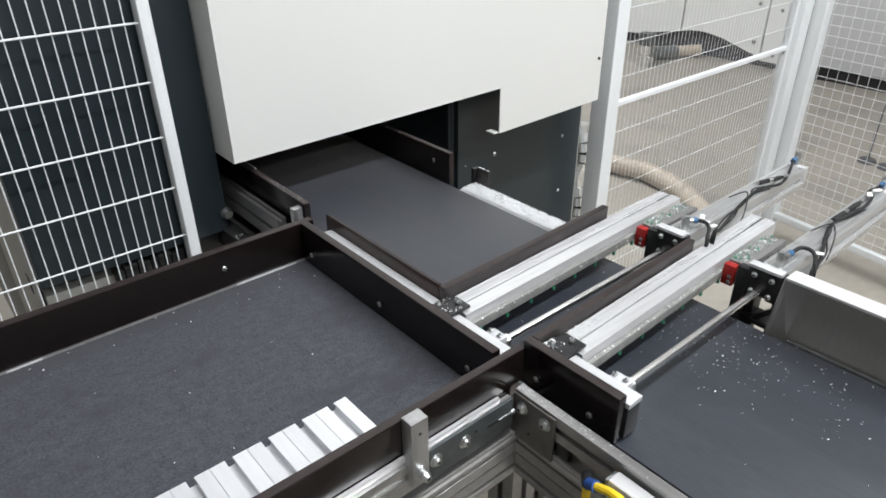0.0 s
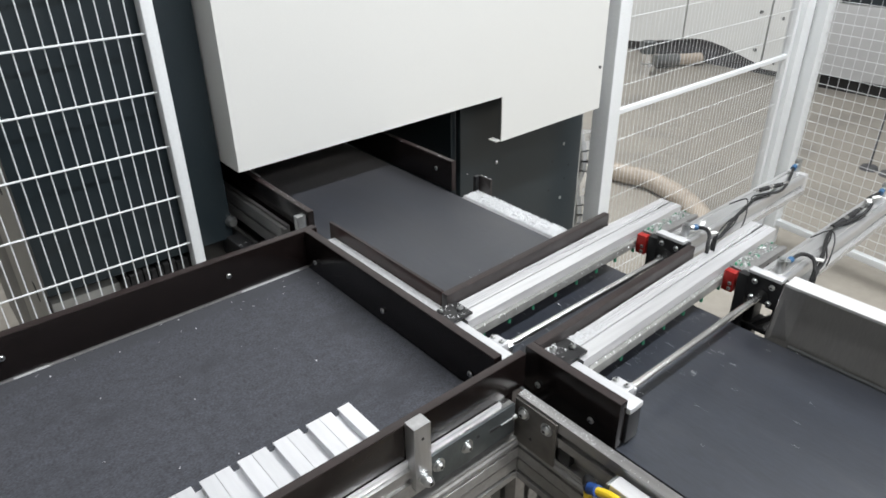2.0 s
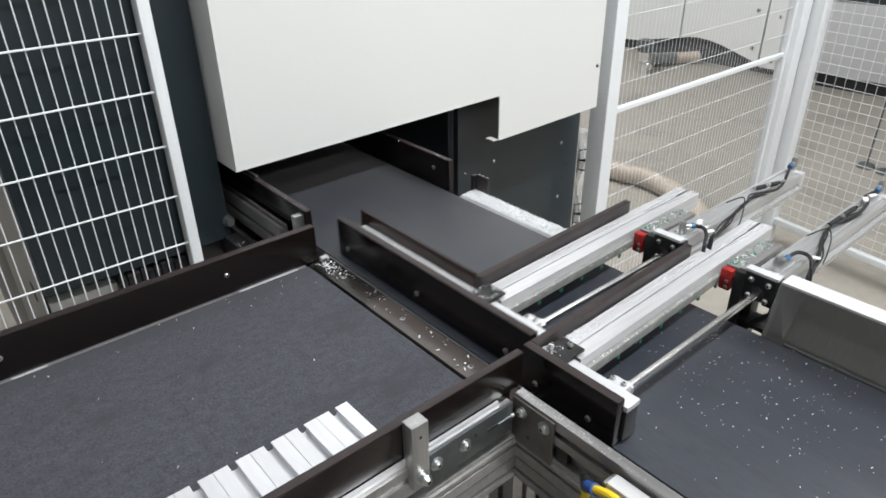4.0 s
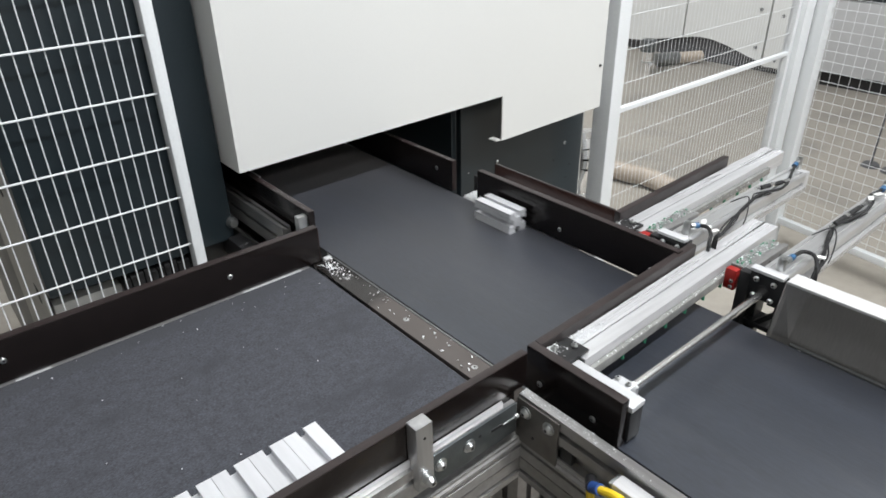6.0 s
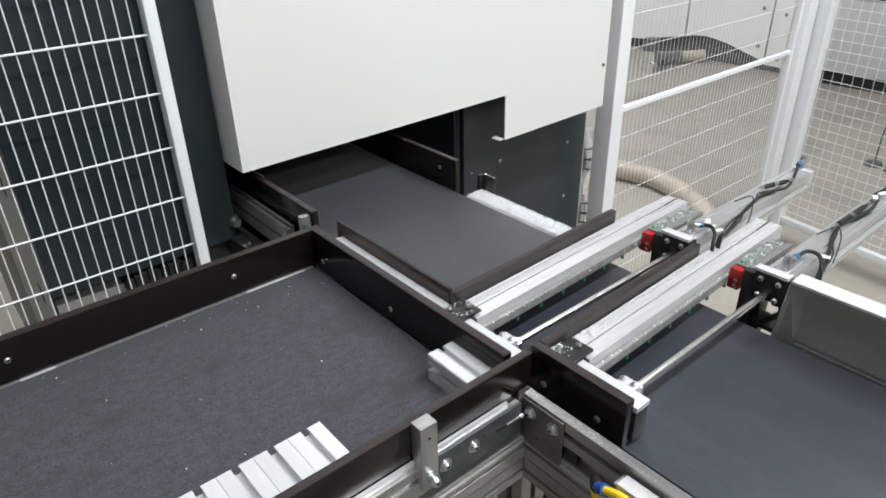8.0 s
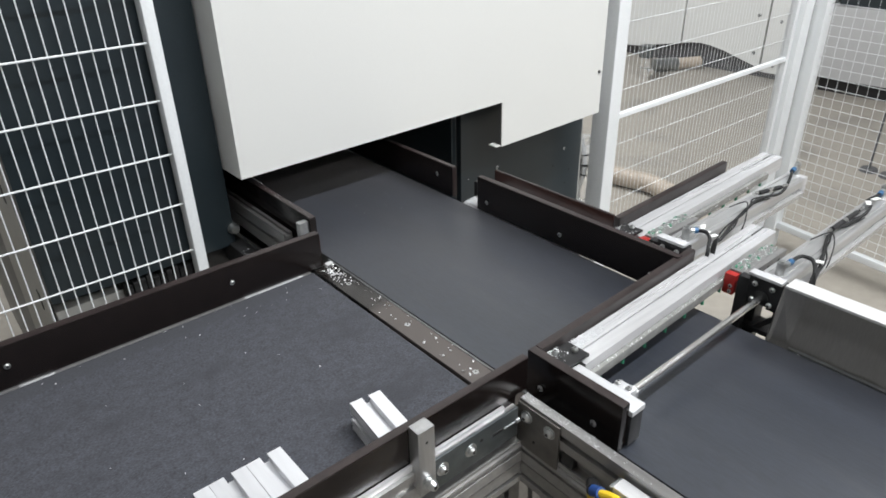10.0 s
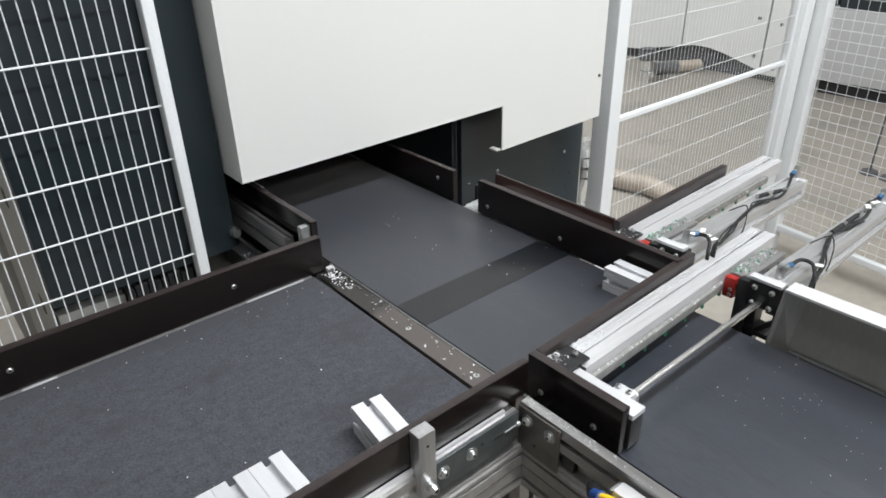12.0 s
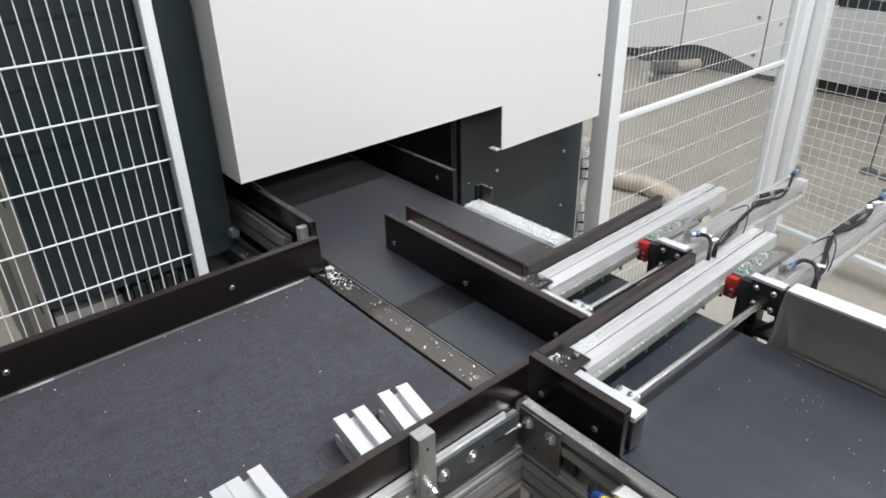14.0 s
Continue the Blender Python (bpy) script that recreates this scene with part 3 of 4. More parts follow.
    part("collet", R(((ax + bx) / 2 + X, (ay + by) / 2, z + 0.0125), (bx + X, by, z + 0.0125), 0.0048, 14), M_COLLET, f, "blue push-in collet")
    drop = [0.0125, 0.0135, 0.011, 0.004, -0.006, -0.05]
    part("hose", pipe(bmesh.new(), [(x + X, y, z + drop[k]) for k, (x, y) in enumerate(loop)], 0.003), M_RUBBER, c, "black pneumatic hose")
    f = part("fitting", R((0.406 + X, 0.856, z), (0.406 + X, 0.856, z + 0.024), 0.006, 16), M_STEEL, c, "steel elbow fitting")
    part("fitting_cap", R((0.406 + X, 0.856, z + 0.0243), (0.406 + X, 0.856, z + 0.0268), 0.0045, 6), M_STEEL, f)
    part("elbow", R((0.4065 + X, 0.85, z + 0.016), (0.4065 + X, 0.842, z + 0.0155), 0.0045, 14), M_STEEL, f)
    part("collet", R((0.4065 + X, 0.842, z + 0.0155), (0.4075 + X, 0.833, z + 0.0135), 0.0048, 14), M_COLLET, f, "blue push-in collet")
    n = len(run) - 1
    line = [(0.407 + X, 0.836, z + 0.0138)] + [(x + X, y, z + 0.007 - 0.006 * (k / n) ** 2) for k, (x, y) in enumerate(run)] + [(run[-1][0] + 0.006 + X, run[-1][1] - 0.012, z - 0.07)]
    part("hose", pipe(bmesh.new(), line, 0.0026), M_RUBBER, c, "black pneumatic hose")
    for k, (da, db) in enumerate(((-0.005, 0.004), (0.004, -0.001))):
        wire = [(x + da * math.sin(1.7 * i + k) + X, y + 0.004 * k, z + 0.004 + db) for i, (x, y) in enumerate(run[2:])]
        part("sensor_cable", pipe(bmesh.new(), wire + [(wire[-1][0] + 0.004, wire[-1][1] - 0.012, z - 0.07)], 0.0013, 8), M_RUBBER, c)
    up = [0.002, 0.0125, 0.012, -0.002, -0.014]
    part("cable_tie", pipe(bmesh.new(), [(x + X, y, z + 0.003 + up[k]) for k, (x, y) in enumerate(tie)], 0.0011, 6), M_RUBBER, c)
    (ax, ay), (bx, by) = sleeve
    part("sleeve", R((ax + X, ay, z + 0.0085), (bx + X, by, z + 0.0085), 0.0041, 14), M_RUBBER, c)
    for q, w in ((0.42, 0.012), (-0.22, 0.016), (1.08, 0.016)):
        x, y = ax + (bx - ax) * q, ay + (by - ay) * q
        part("connector", R((x + X, y, z + 0.0085), (x + (bx - ax) * 0.2 + X, y + w, z + 0.0085), 0.0044 if q == 0.42 else 0.0034, 14), M_CHROME, c, "steel hose connector")
    for k, (x, y) in enumerate(tags):
        bm = B(-0.004, 0.004, -0.0075, 0.0075, 0.0, 0.0016, bev=0.0004)
        bm.transform(pose(x + X, y, z + 0.0095, 5, -6 + 5 * k, 25 - 50 * k))
        part("cable_label", bm, M_WHITE, c, "small white cable label")
    return c


pusher_moving = pusher(0.0, -0.003, True)
pusher_parked = pusher(0.155, 0.046, False)
cylinder(0.0, [(0.426, 0.776), (0.435, 0.729), (0.426, 0.699), (0.421, 0.668), (0.425, 0.637), (0.432, 0.59), (0.441, 0.546), (0.453, 0.495), (0.458, 0.465)],
         [(0.421, 0.4775), (0.435, 0.479), (0.448, 0.468), (0.456, 0.452), (0.459, 0.447), (0.459, 0.446)],
         [(0.402, 0.612), (0.42, 0.631), (0.436, 0.607), (0.448, 0.58), (0.449, 0.57)], ((0.41, 0.7), (0.4236, 0.752)), [(0.418, 0.499), (0.446, 0.482), (0.43, 0.487)])
cylinder(0.155, [(0.398, 0.81), (0.411, 0.79), (0.417, 0.738), (0.412, 0.684), (0.406, 0.647), (0.4165, 0.6), (0.436, 0.543), (0.449, 0.495), (0.455, 0.465)],
         [(0.4135, 0.487), (0.417, 0.511), (0.4315, 0.516), (0.444, 0.5), (0.451, 0.475), (0.456, 0.455)],
         [(0.396, 0.592), (0.4136, 0.617), (0.4315, 0.589), (0.441, 0.56), (0.442, 0.55)], ((0.4056, 0.6466), (0.4067, 0.742)), [(0.4057, 0.792), (0.4076, 0.819), (0.439, 0.519)])


# ---- machine ----
def machine():
    m = thing("sawing_machine", (-0.6, 0.4, 0), "anthracite sawing machine with a large white sheet-metal cover", "machine")
    XQ, XP = -0.33, -0.227
    # dark front on both sides of the mouth
    part("front_panel", B(XQ - 0.04, -0.299, -0.3495, -0.003, 0.8375, 2.4, bev=0.008), M_DARK, m, "anthracite front panel")
    part("side_column", B(XQ - 0.3, XQ - 0.041, -0.06, -0.002, 0.3, 2.4, bev=0.004), M_PLINTH, m)
    part("side_panel", B(-0.80, XQ - 0.012, -0.352, -0.3475, 0.25, 2.4, bev=0.002), M_PALE, m, "pale grey side panel")
    for x, z in ((-0.42, 0.78), (-0.42, 0.62), (-0.42, 1.0)):
        part("slot", B(x - 0.012, x + 0.012, -0.3535, -0.352, z, z + 0.035, bev=0.0004), M_BLACK, m)
    part("base_block", B(XQ - 0.05, XQ - 0.005, -0.344, -0.225, 0.5, 0.806, bev=0.004), M_PALE, m, "pale grey base block")
    part("base_block", B(XQ - 0.06, XQ - 0.015, -0.222, -0.19, 0.5, 0.80, bev=0.004), M_PALE, m)
    # black backing box, added to block the bright gaps behind the links
    part("chain_tray", B(XQ - 0.03, XQ + 0.003, -0.19, -0.004, 0.74, 0.837, bev=0.003), M_BLACK, m)
    for k in range(12):
        y = -0.225 + 0.0125 * k
        part("chain_link", B(XQ + 0.004, XQ + 0.03, y, y + 0.0105, 0.785 + 0.004 * (k % 3), 0.826 + 0.003 * ((k * 5) % 4), bev=0.002), M_RUBBER, m)
    pl = part("front_panel", B(XQ - 0.02, XQ, 0.634, 1.125, 0.1, 2.4, bev=0.003), M_DARK, m, "anthracite front panel")
    # the dark panel's lit edge, its brightness painted on as a pale strip
    part("edge_strip", B(XQ - 0.02, XQ - 0.001, 1.1255, 1.131, 0.1, 2.4, bev=0.001), M_PALE, m, "lit edge of the dark panel, put in as a pale strip")
    part("inner_panel", B(XQ - 0.5, XQ - 0.48, 0.0, 1.1, 0.98, 2.4), M_DARK, m)
    part("mouth_wall", B(XQ - 0.48, XQ - 0.021, 0.62, 0.634, 0.3, 2.4), M_DARK, m)
    # unseen roof, made pale to bounce light into the mouth
    part("mouth_roof", B(XQ - 0.48, XQ - 0.001, 0.0, 0.619, 1.25, 1.27), M_LOW, m)
    part("body", B(XQ - 1.4, XQ - 0.505, -0.346, 1.12, 0.12, 2.4, bev=0.01), M_DARK, m)
    for y, z in ((1.045, 0.775), (0.765, 0.79), (1.045, 0.60), (0.7, 0.5)):
        bolt(m, (XQ, y, z), (1, 0, 0), r=0.005, h=0.004, washer=False)
    for y, z in ((1.0, 0.73), (1.06, 0.66), (0.99, 0.64), (1.075, 0.7)):
        part("hole", R((XQ - 0.001, y, z), (XQ + 0.0006, y, z), 0.003, 10), M_BLACK, m)
    # white cover with its notch, folded sheet
    t = 0.003
    bm = bmesh.new()
    extrude(bm, [(-0.001, 1.0), (0.677, 1.009), (0.678, 0.897), (1.06, 0.904), (1.06, 2.4), (-0.001, 2.4)], "x", XP - t, XP)
    box(bm, XQ + 0.001, XP - t, -0.001, -0.001 + t, 0.999, 2.4, bev=0)
    box(bm, XQ + 0.001, XP - t, 1.06 - t, 1.06, 0.905, 2.4, bev=0)
    box(bm, XP - 0.03, XP - t, 0.662, 0.678, 0.897, 0.9, bev=0)
    part("cover", bm, M_WHITE, m, "white powder-coated sheet-metal cover")
    part("screw", R((XP, 1.045, 1.02), (XP + 0.003, 1.045, 1.02), 0.004, 14), M_BLACK, m)
    # motor and small dark parts under the mouth
    part("motor", R((-0.36, -0.006, 0.876), (-0.295, -0.006, 0.876), 0.012, 24), M_SHEET, m, "grey drive motor")
    part("motor_cap", R((-0.295, -0.006, 0.876), (-0.286, -0.006, 0.876), 0.0115, 24, 0.008), M_SHEET, m)
    part("motor_bracket", B(-0.42, -0.12, -0.02, 0.01, 0.80, 0.845, bev=0.003), M_BLACK, m)
    part("latch", B(-0.036, -0.002, 0.424, 0.429, 0.9, 0.936, bev=0.001), M_BOARD_DUST, m, "small dark bracket")
    part("latch_stop", B(-0.046, -0.0365, 0.417, 0.43, 0.898, 0.934, bev=0.002), M_BLACK, m)
    for x in (-0.03, -0.02, -0.006):
        bolt(m, (x, 0.4265, 0.936), (0, 0, 1), r=0.0022, h=0.002, washer=False, name="screw", label="small bright screw")
    return m


machine()


# ---- guard fences ----
def fence(name, axis, fixed, a, b, z0, z1, posts, first_u, pitch_u, pitch_z, first_z, label, rails=(), wire=0.0015):
    """A mesh fence along an axis: posts and single wires, each wire an object of its own on a shared mesh."""
    def P(u, v, z):
        return (v, u, z) if axis == "y" else (u, v, z)
    f = thing(name, P((a + b) / 2, fixed, 0), label, "fence", "guard fence")
    for u0, u1, depth in posts:
        lo, hi = P(u0, fixed - depth / 2, 0), P(u1, fixed + depth / 2, 0)
        part("post", B(lo[0], hi[0], lo[1], hi[1], 0.0, 2.2, bev=0.003), M_FENCE, f)
    for z, r in rails:
        lo, hi = P(a, fixed - r, 0), P(b, fixed + r, 0)
        part("rail", B(lo[0], hi[0], lo[1], hi[1], z - r, z + r, bev=0.002), M_FENCE, f)
    o = ORIGIN[f]
    up = mesh_of("wire", R(P(0, 0, z0), P(0, 0, z1), wire * 0.75, 6), M_FENCE, Vector((0, 0, 0)))
    along = mesh_of("wire", R(P(a, 0, 0), P(b, 0, 0), wire * 1.2, 6), M_FENCE, Vector(P((a + b) / 2, 0, 0)))
    u = first_u
    while u < b:
        w = new("wire", up)
        w.parent, w.location = f, Vector(P(u, fixed, 0)) - o
        u += pitch_u
    z = first_z
    while z < z1:
        if all(abs(z - h) > 0.03 for h, _ in rails):
            w = new("wire", along)
            low = 0.024 if len(rails) > 1 and z < 0.83 else 0.0
            w.parent, w.location = f, Vector(P((a + b) / 2, fixed + 0.0036, z + low)) - o
        z += pitch_z
    return f


fence("fence_left", "y", -0.28, -1.6, -0.1, 0.12, 2.2, [(-0.1, -0.0795, 0.03)], -0.12 - 69 * 0.0213, 0.0213, 0.096, 0.198, "pale grey welded mesh guard fence panel with post", rails=((0.11, 0.012),))
fence("fence_right", "y", -0.28, 1.222, 2.30, 0.12, 2.2, [(1.143, 1.197, 0.06), (1.2, 1.221, 0.022), (2.29, 2.312, 0.022), (2.316, 2.39, 0.06)], 1.235, 0.0213, 0.098, 0.142, "pale grey welded mesh guard fence panel between posts", rails=((0.11, 0.012), (0.846, 0.008)), wire=0.0008)
far_fence = fence("fence_far", "x", 2.42, -0.24, 2.4, 0.12, 2.2, [(-0.251, -0.2, 0.05), (2.4, 2.45, 0.05)], -0.18, 0.04, 0.039, 0.152, "pale grey welded square-mesh guard fence panel", rails=((0.11, 0.014),), wire=0.001)
turn = radians(-9)
far_fence.rotation_euler = (0, 0, turn)
far_fence.location = (-0.225 + 1.305 * math.cos(turn), 2.42 + 1.305 * math.sin(turn), 0)


# ---- frame below and small parts ----
def chute():
    c = thing("discharge_chute", (0.8, 0.4, 0.88), "stainless sheet-metal discharge chute with white rim beside the belt", "chute")
    bm = bmesh.new()
    extrude(bm, [(0.387, 0.889), (0.389, 0.889), (0.409, 0.985), (0.407, 0.985)], "x", 0.628, 2.6)
    part("back_wall", bm, M_STAINLESS, c)
    bm = bmesh.new()
    v = [bm.verts.new(p) for p in ((0.598, 0.381, 0.888), (0.629, 0.388, 0.888), (0.637, 0.408, 0.986), (0.606, 0.383, 0.986),
                                   (0.596, 0.383, 0.888), (0.627, 0.39, 0.888), (0.635, 0.41, 0.986), (0.604, 0.385, 0.986))]
    for f in ((0, 1, 2, 3), (7, 6, 5, 4), (0, 4, 5, 1), (1, 5, 6, 2), (2, 6, 7, 3), (3, 7, 4, 0)):
        bm.faces.new([v[k] for k in f])
    part("end_fold", bm, M_STAINLESS, c, "bright folded end of the chute")
    part("rim", B(0.606, 2.6, 0.382, 0.411, 0.9865, 0.9905, bev=0.0008), M_RIM, c, "white painted rim")
    part("seam", B(0.862, 0.865, 0.3965, 0.3995, 0.94, 0.984, bev=0.0003), M_STAINLESS, c)
    for x in (0.645,):
        bolt(c, (x, 0.3795, 0.8975), (0, -1, 0), r=0.003, h=0.003, washer=False)
    part("wall_foot", B(0.63, 2.6, 0.3795, 0.3855, 0.886, 0.9015, bev=0.0008), M_SHEET, c)
    return c


chute()


def base_frame():
    f = thing("support_frame", (0.5, 0.02, 0), "aluminium slotted-profile support frame below the conveyors", "frame")
    z = 0.87
    ledge = [(0.0, z - 0.07), (0.04, z - 0.07), (0.04, z), (0.0, z), (0.0, z - 0.0035), (-0.002, z - 0.006), (-0.002, z - 0.011), (0.004, z - 0.0125), (0.004, z - 0.0155), (-0.001, z - 0.017)]
    ledge += [(-0.001, z - 0.033), (0.009, z - 0.034), (0.009, z - 0.037), (0.0015, z - 0.038), (0.0015, z - 0.056), (0.009, z - 0.057), (0.009, z - 0.06), (0.0, z - 0.061)]
    part("beam", extrude(bmesh.new(), [(0.005 + u, v) for u, v in ledge], "x", 0.4845, 3.0), M_FRAME, f)
    part("beam", extrude(bmesh.new(), [(0.486 - u, v) for u, v in ledge], "y", -1.5, 0.005), M_FRAME, f)
    part("corner_block", B(0.447, 0.484, 0.0055, 0.044, 0.801, 0.869), M_FRAME, f)
    post = slot_profile(0.045, 0.045, 1, 1, slot=0.0095, lip=0.003, deep=0.013)
    for x, y in ((0.434, 0.012), (0.434, -1.4), (-0.06, -1.4), (-0.06, -0.2), (0.9, 0.012), (0.9, 0.381), (2.6, 0.012), (2.6, 0.381), (0.2, 0.381)):
        hi = 0.7995 if (y < 0.1 and x > 0.3) else 0.79
        part("leg", extrude(bmesh.new(), [(x + u, y + v) for u, v in post], "z", 0.0, hi), M_FRAME, f)
    part("floor_beam", extrude(bmesh.new(), [(0.434 + u, 0.2 + v) for u, v in post], "y", -1.35, 0.01), M_FRAME, f)
    return f


base_frame()


def hose_and_box():
    b = thing("mount_block", (0.7, -0.01, 0.87), "white-grey aluminium mounting block bolted to the side rail", "block")
    part("body", B(0.631, 0.84, -0.016, 0.0022, 0.872, 0.924, bev=0.002), M_ALU_X, b)
    bolt(b, (0.645, -0.016, 0.905), (0, -1, 0), r=0.007, h=0.007)
    part("end_plate", B(0.627, 0.6305, -0.016, 0.0022, 0.874, 0.922, bev=0.001), M_SHEET, b)
    h = thing("air_hose", (0.6, -0.03, 0.9), "yellow pneumatic hose with blue push-in fitting", "hose")
    part("fitting", R((0.613, -0.0213, 0.907), (0.625, -0.025, 0.9155), 0.0064, 18), M_BLUE, h, "blue push-in fitting")
    part("fitting_body", R((0.6, -0.006, 0.896), (0.612, -0.021, 0.906), 0.007, 18), M_BLACK, h)
    part("hose", pipe(bmesh.new(), [(0.624, -0.0245, 0.9145), (0.643, -0.026, 0.923), (0.659, -0.027, 0.922), (0.675, -0.031, 0.908), (0.692, -0.04, 0.86), (0.7, -0.05, 0.7)], 0.0046), M_YELLOW, h)
    part("hose", pipe(bmesh.new(), [(0.609, -0.0195, 0.90), (0.612, -0.022, 0.885), (0.613, -0.024, 0.83), (0.61, -0.024, 0.7)], 0.0046), M_YELLOW, h)


hose_and_box()


def far_machines():
    m = thing("far_machine", (-2.5, 5.6, 0), "white machine cabinet with dark plinth at the back of the hall", "machine")
    y = 5.2
    part("plinth", B(-4.2, -1.42, y + 0.06, y + 0.9, 0.0, 0.30, bev=0.01), M_PLINTH, m, "black plinth")
    arch = [(-4.2, 0.07), (-3.2, 0.08), (-2.9, 0.10), (-2.6, 0.16), (-2.47, 0.182)]
    part("panel", extrude(bmesh.new(), arch + [(-2.47, 2.2), (-4.2, 2.2)], "y", y, y + 0.05), M_WHITE, m)
    arch = [(-2.455, 0.185), (-2.37, 0.205), (-2.28, 0.212), (-2.18, 0.205), (-2.05, 0.18), (-1.88, 0.13), (-1.72, 0.085)]
    part("panel", extrude(bmesh.new(), arch + [(-1.72, 0.70), (-2.455, 0.78)], "y", y, y + 0.05), M_WHITE, m)
    part("panel", B(-1.70, -1.42, y - 0.01, y + 0.05, 0.06, 0.66), M_WHITE, m)
    part("upper", B(-2.46, -1.42, y + 0.06, y + 0.9, 0.32, 1.9, bev=0.01), M_DARK, m, "dark upper housing")
    for k in range(6):
        part("louvre", B(-2.4, -1.44, y + 0.03, y + 0.06, 0.82 + 0.05 * k, 0.845 + 0.05 * k), M_BLACK, m)
    for x, z in ((-1.79, 0.5), (-1.78, 0.2), (-1.6, 0.47), (-1.6, 0.12)):
        part("knob", R((x, y, z), (x, y - 0.012, z), 0.014, 12), M_SHEET, m)
    n = thing("low_machine", (0.2, 5.5, 0), "low white machine base with black plinth behind the fence", "machine")
    part("plinth", B(-1.22, 2.6, 5.2, 6.2, 0.0, 0.11), M_BLACK, n, "black plinth")
    part("body", B(-1.27, 2.65, 5.14, 6.2, 0.112, 0.634, bev=0.006), M_LOW, n)
    part("upper", B(-1.2, 2.6, 5.18, 6.2, 0.636, 1.5, bev=0.006), M_DARK, n, "dark upper housing")
    cx, cy = -2.38, 4.557
    c = thing("dust_canister", (cx, cy, 0), "small steel canister with dark ribbed head standing on the floor", "canister")
    part("drum", R((cx, cy, 0.0), (cx, cy, 0.175), 0.048, 24), M_CHROME, c)
    part("band", R((cx, cy, 0.085), (cx, cy, 0.096), 0.0505, 24), M_STEEL, c)
    part("lid", R((cx, cy, 0.176), (cx, cy, 0.27), 0.062, 24, 0.056), M_ZINC, c, "dark grey ribbed head")
    for k in range(10):
        q = k * math.tau / 10
        part("rib", B(cx + 0.058 * math.cos(q) - 0.006, cx + 0.058 * math.cos(q) + 0.006, cy + 0.058 * math.sin(q) - 0.006, cy + 0.058 * math.sin(q) + 0.006, 0.18, 0.262, bev=0.002), M_SHEET, c)
    part("valve", R((cx + 0.045, cy - 0.01, 0.065), (cx + 0.085, cy - 0.03, 0.065), 0.024, 16), M_CHROME, c)
    w = thing("cardboard_tube", (-2.36, 4.95, 0), "grey roll with a tan end lying on the floor", "tube")
    part("roll", R((-2.44, 4.77, 0.058), (-2.345, 4.97, 0.058), 0.056, 24), M_SHEET, w, "grey wrapped roll")
    part("core", R((-2.345, 4.97, 0.058), (-2.24, 5.17, 0.058), 0.048, 24), M_HOSE, w, "tan cardboard core")
    d = thing("suction_hose", (-0.8, 2.6, 0), "beige ribbed suction hose lying on the floor", "hose")
    run = [(-1.5, 2.42, 0.052), (-1.08, 2.49, 0.052), (-0.93, 2.52, 0.052), (-0.71, 2.455, 0.052), (-0.54, 2.35, 0.052), (-0.42, 2.2, 0.052), (-0.38, 2.0, 0.052)]
    part("tube", pipe(bmesh.new(), run, 0.05, 18), M_HOSE, d)
    e = thing("exhaust_duct", (-0.44, 1.27, 0), "shiny flexible aluminium exhaust duct beside the machine", "duct")
    for k in range(26):
        z = 0.028 * k
        part("rib", R((-0.44 + 0.012 * math.sin(k * 0.9), 1.27, z), (-0.44 + 0.012 * math.sin(k * 0.9 + 0.7), 1.272, z + 0.029), 0.045, 18, 0.047), M_CHROME, e)
    g = thing("floor_stand", (-0.26, 3.68, 0), "thin dark floor stand with round feet", "stand")
    for x, yy in ((-0.27, 3.68), (-0.16, 3.66)):
        part("foot", R((x, yy, 0.0), (x, yy, 0.02), 0.05, 20, 0.04), M_PLINTH, g)
        part("pole", R((x, yy, 0.02), (x + 0.0, yy, 1.2), 0.006, 10), M_PLINTH, g)
    part("crossbar", R((-0.27, 3.68, 0.9), (-0.16, 3.66, 0.9), 0.006, 10), M_PLINTH, g)


far_machines()


# ---- aluminium swarf ----
def swarf(name, n, spot, label, size=(0.0012, 0.004), seed=1, at=(0, 0, BELT)):
    return solid(name, chips(bmesh.new(), n, spot, size, seed), M_CHIP, at, label, "swarf", kind="stuff")


def heap(x0, x1, y0, y1, z, lift=0.004):
    return lambda r: (r.uniform(x0, x1), r.uniform(y0, y1), z + r.uniform(0, lift))


def spread(cx, cy, sx, sy, z, lim):
    def f(r):
        for _ in range(40):
            x, y = r.gauss(cx, sx), r.gauss(cy, sy)
            if lim[0] < x < lim[1] and lim[2] < y < lim[3]:
                return x, y, z
        return cx, cy, z
    return f


LABEL_SW = "loose bright aluminium chips lying about"
swarf("swarf", 60, heap(-0.26, -0.055, 0.037, 0.047, BELT + 0.0706, 0.0), LABEL_SW, (0.0003, 0.0008), 41)
swarf("swarf", 45, heap(-0.26, -0.125, -0.018, 0.008, 0.8452, 0.0), LABEL_SW, (0.0004, 0.0011), 42)
swarf("swarf", 22, heap(0.006, 0.055, -0.42, -0.03, BELT + 0.0003, 0.0), LABEL_SW, (0.0004, 0.0011), 43)
swarf("swarf", 9000, heap(-0.038, 0.24, 0.384, 0.424, BELT - 0.001, 0.004), "thick drift of bright aluminium chips on the ledge", (0.0005, 0.0016), 3)
swarf("swarf", 95, spread(0.033, 0.026, 0.02, 0.008, BELT + 0.0025, (0.006, 0.46, 0.011, 0.041)), "small heap of bright chips on the plate", (0.0007, 0.0022), 4)
swarf("swarf", 45, heap(0.02, 0.45, 0.011, 0.041, BELT + 0.0022, 0.0), LABEL_SW, (0.0007, 0.0022), 5)
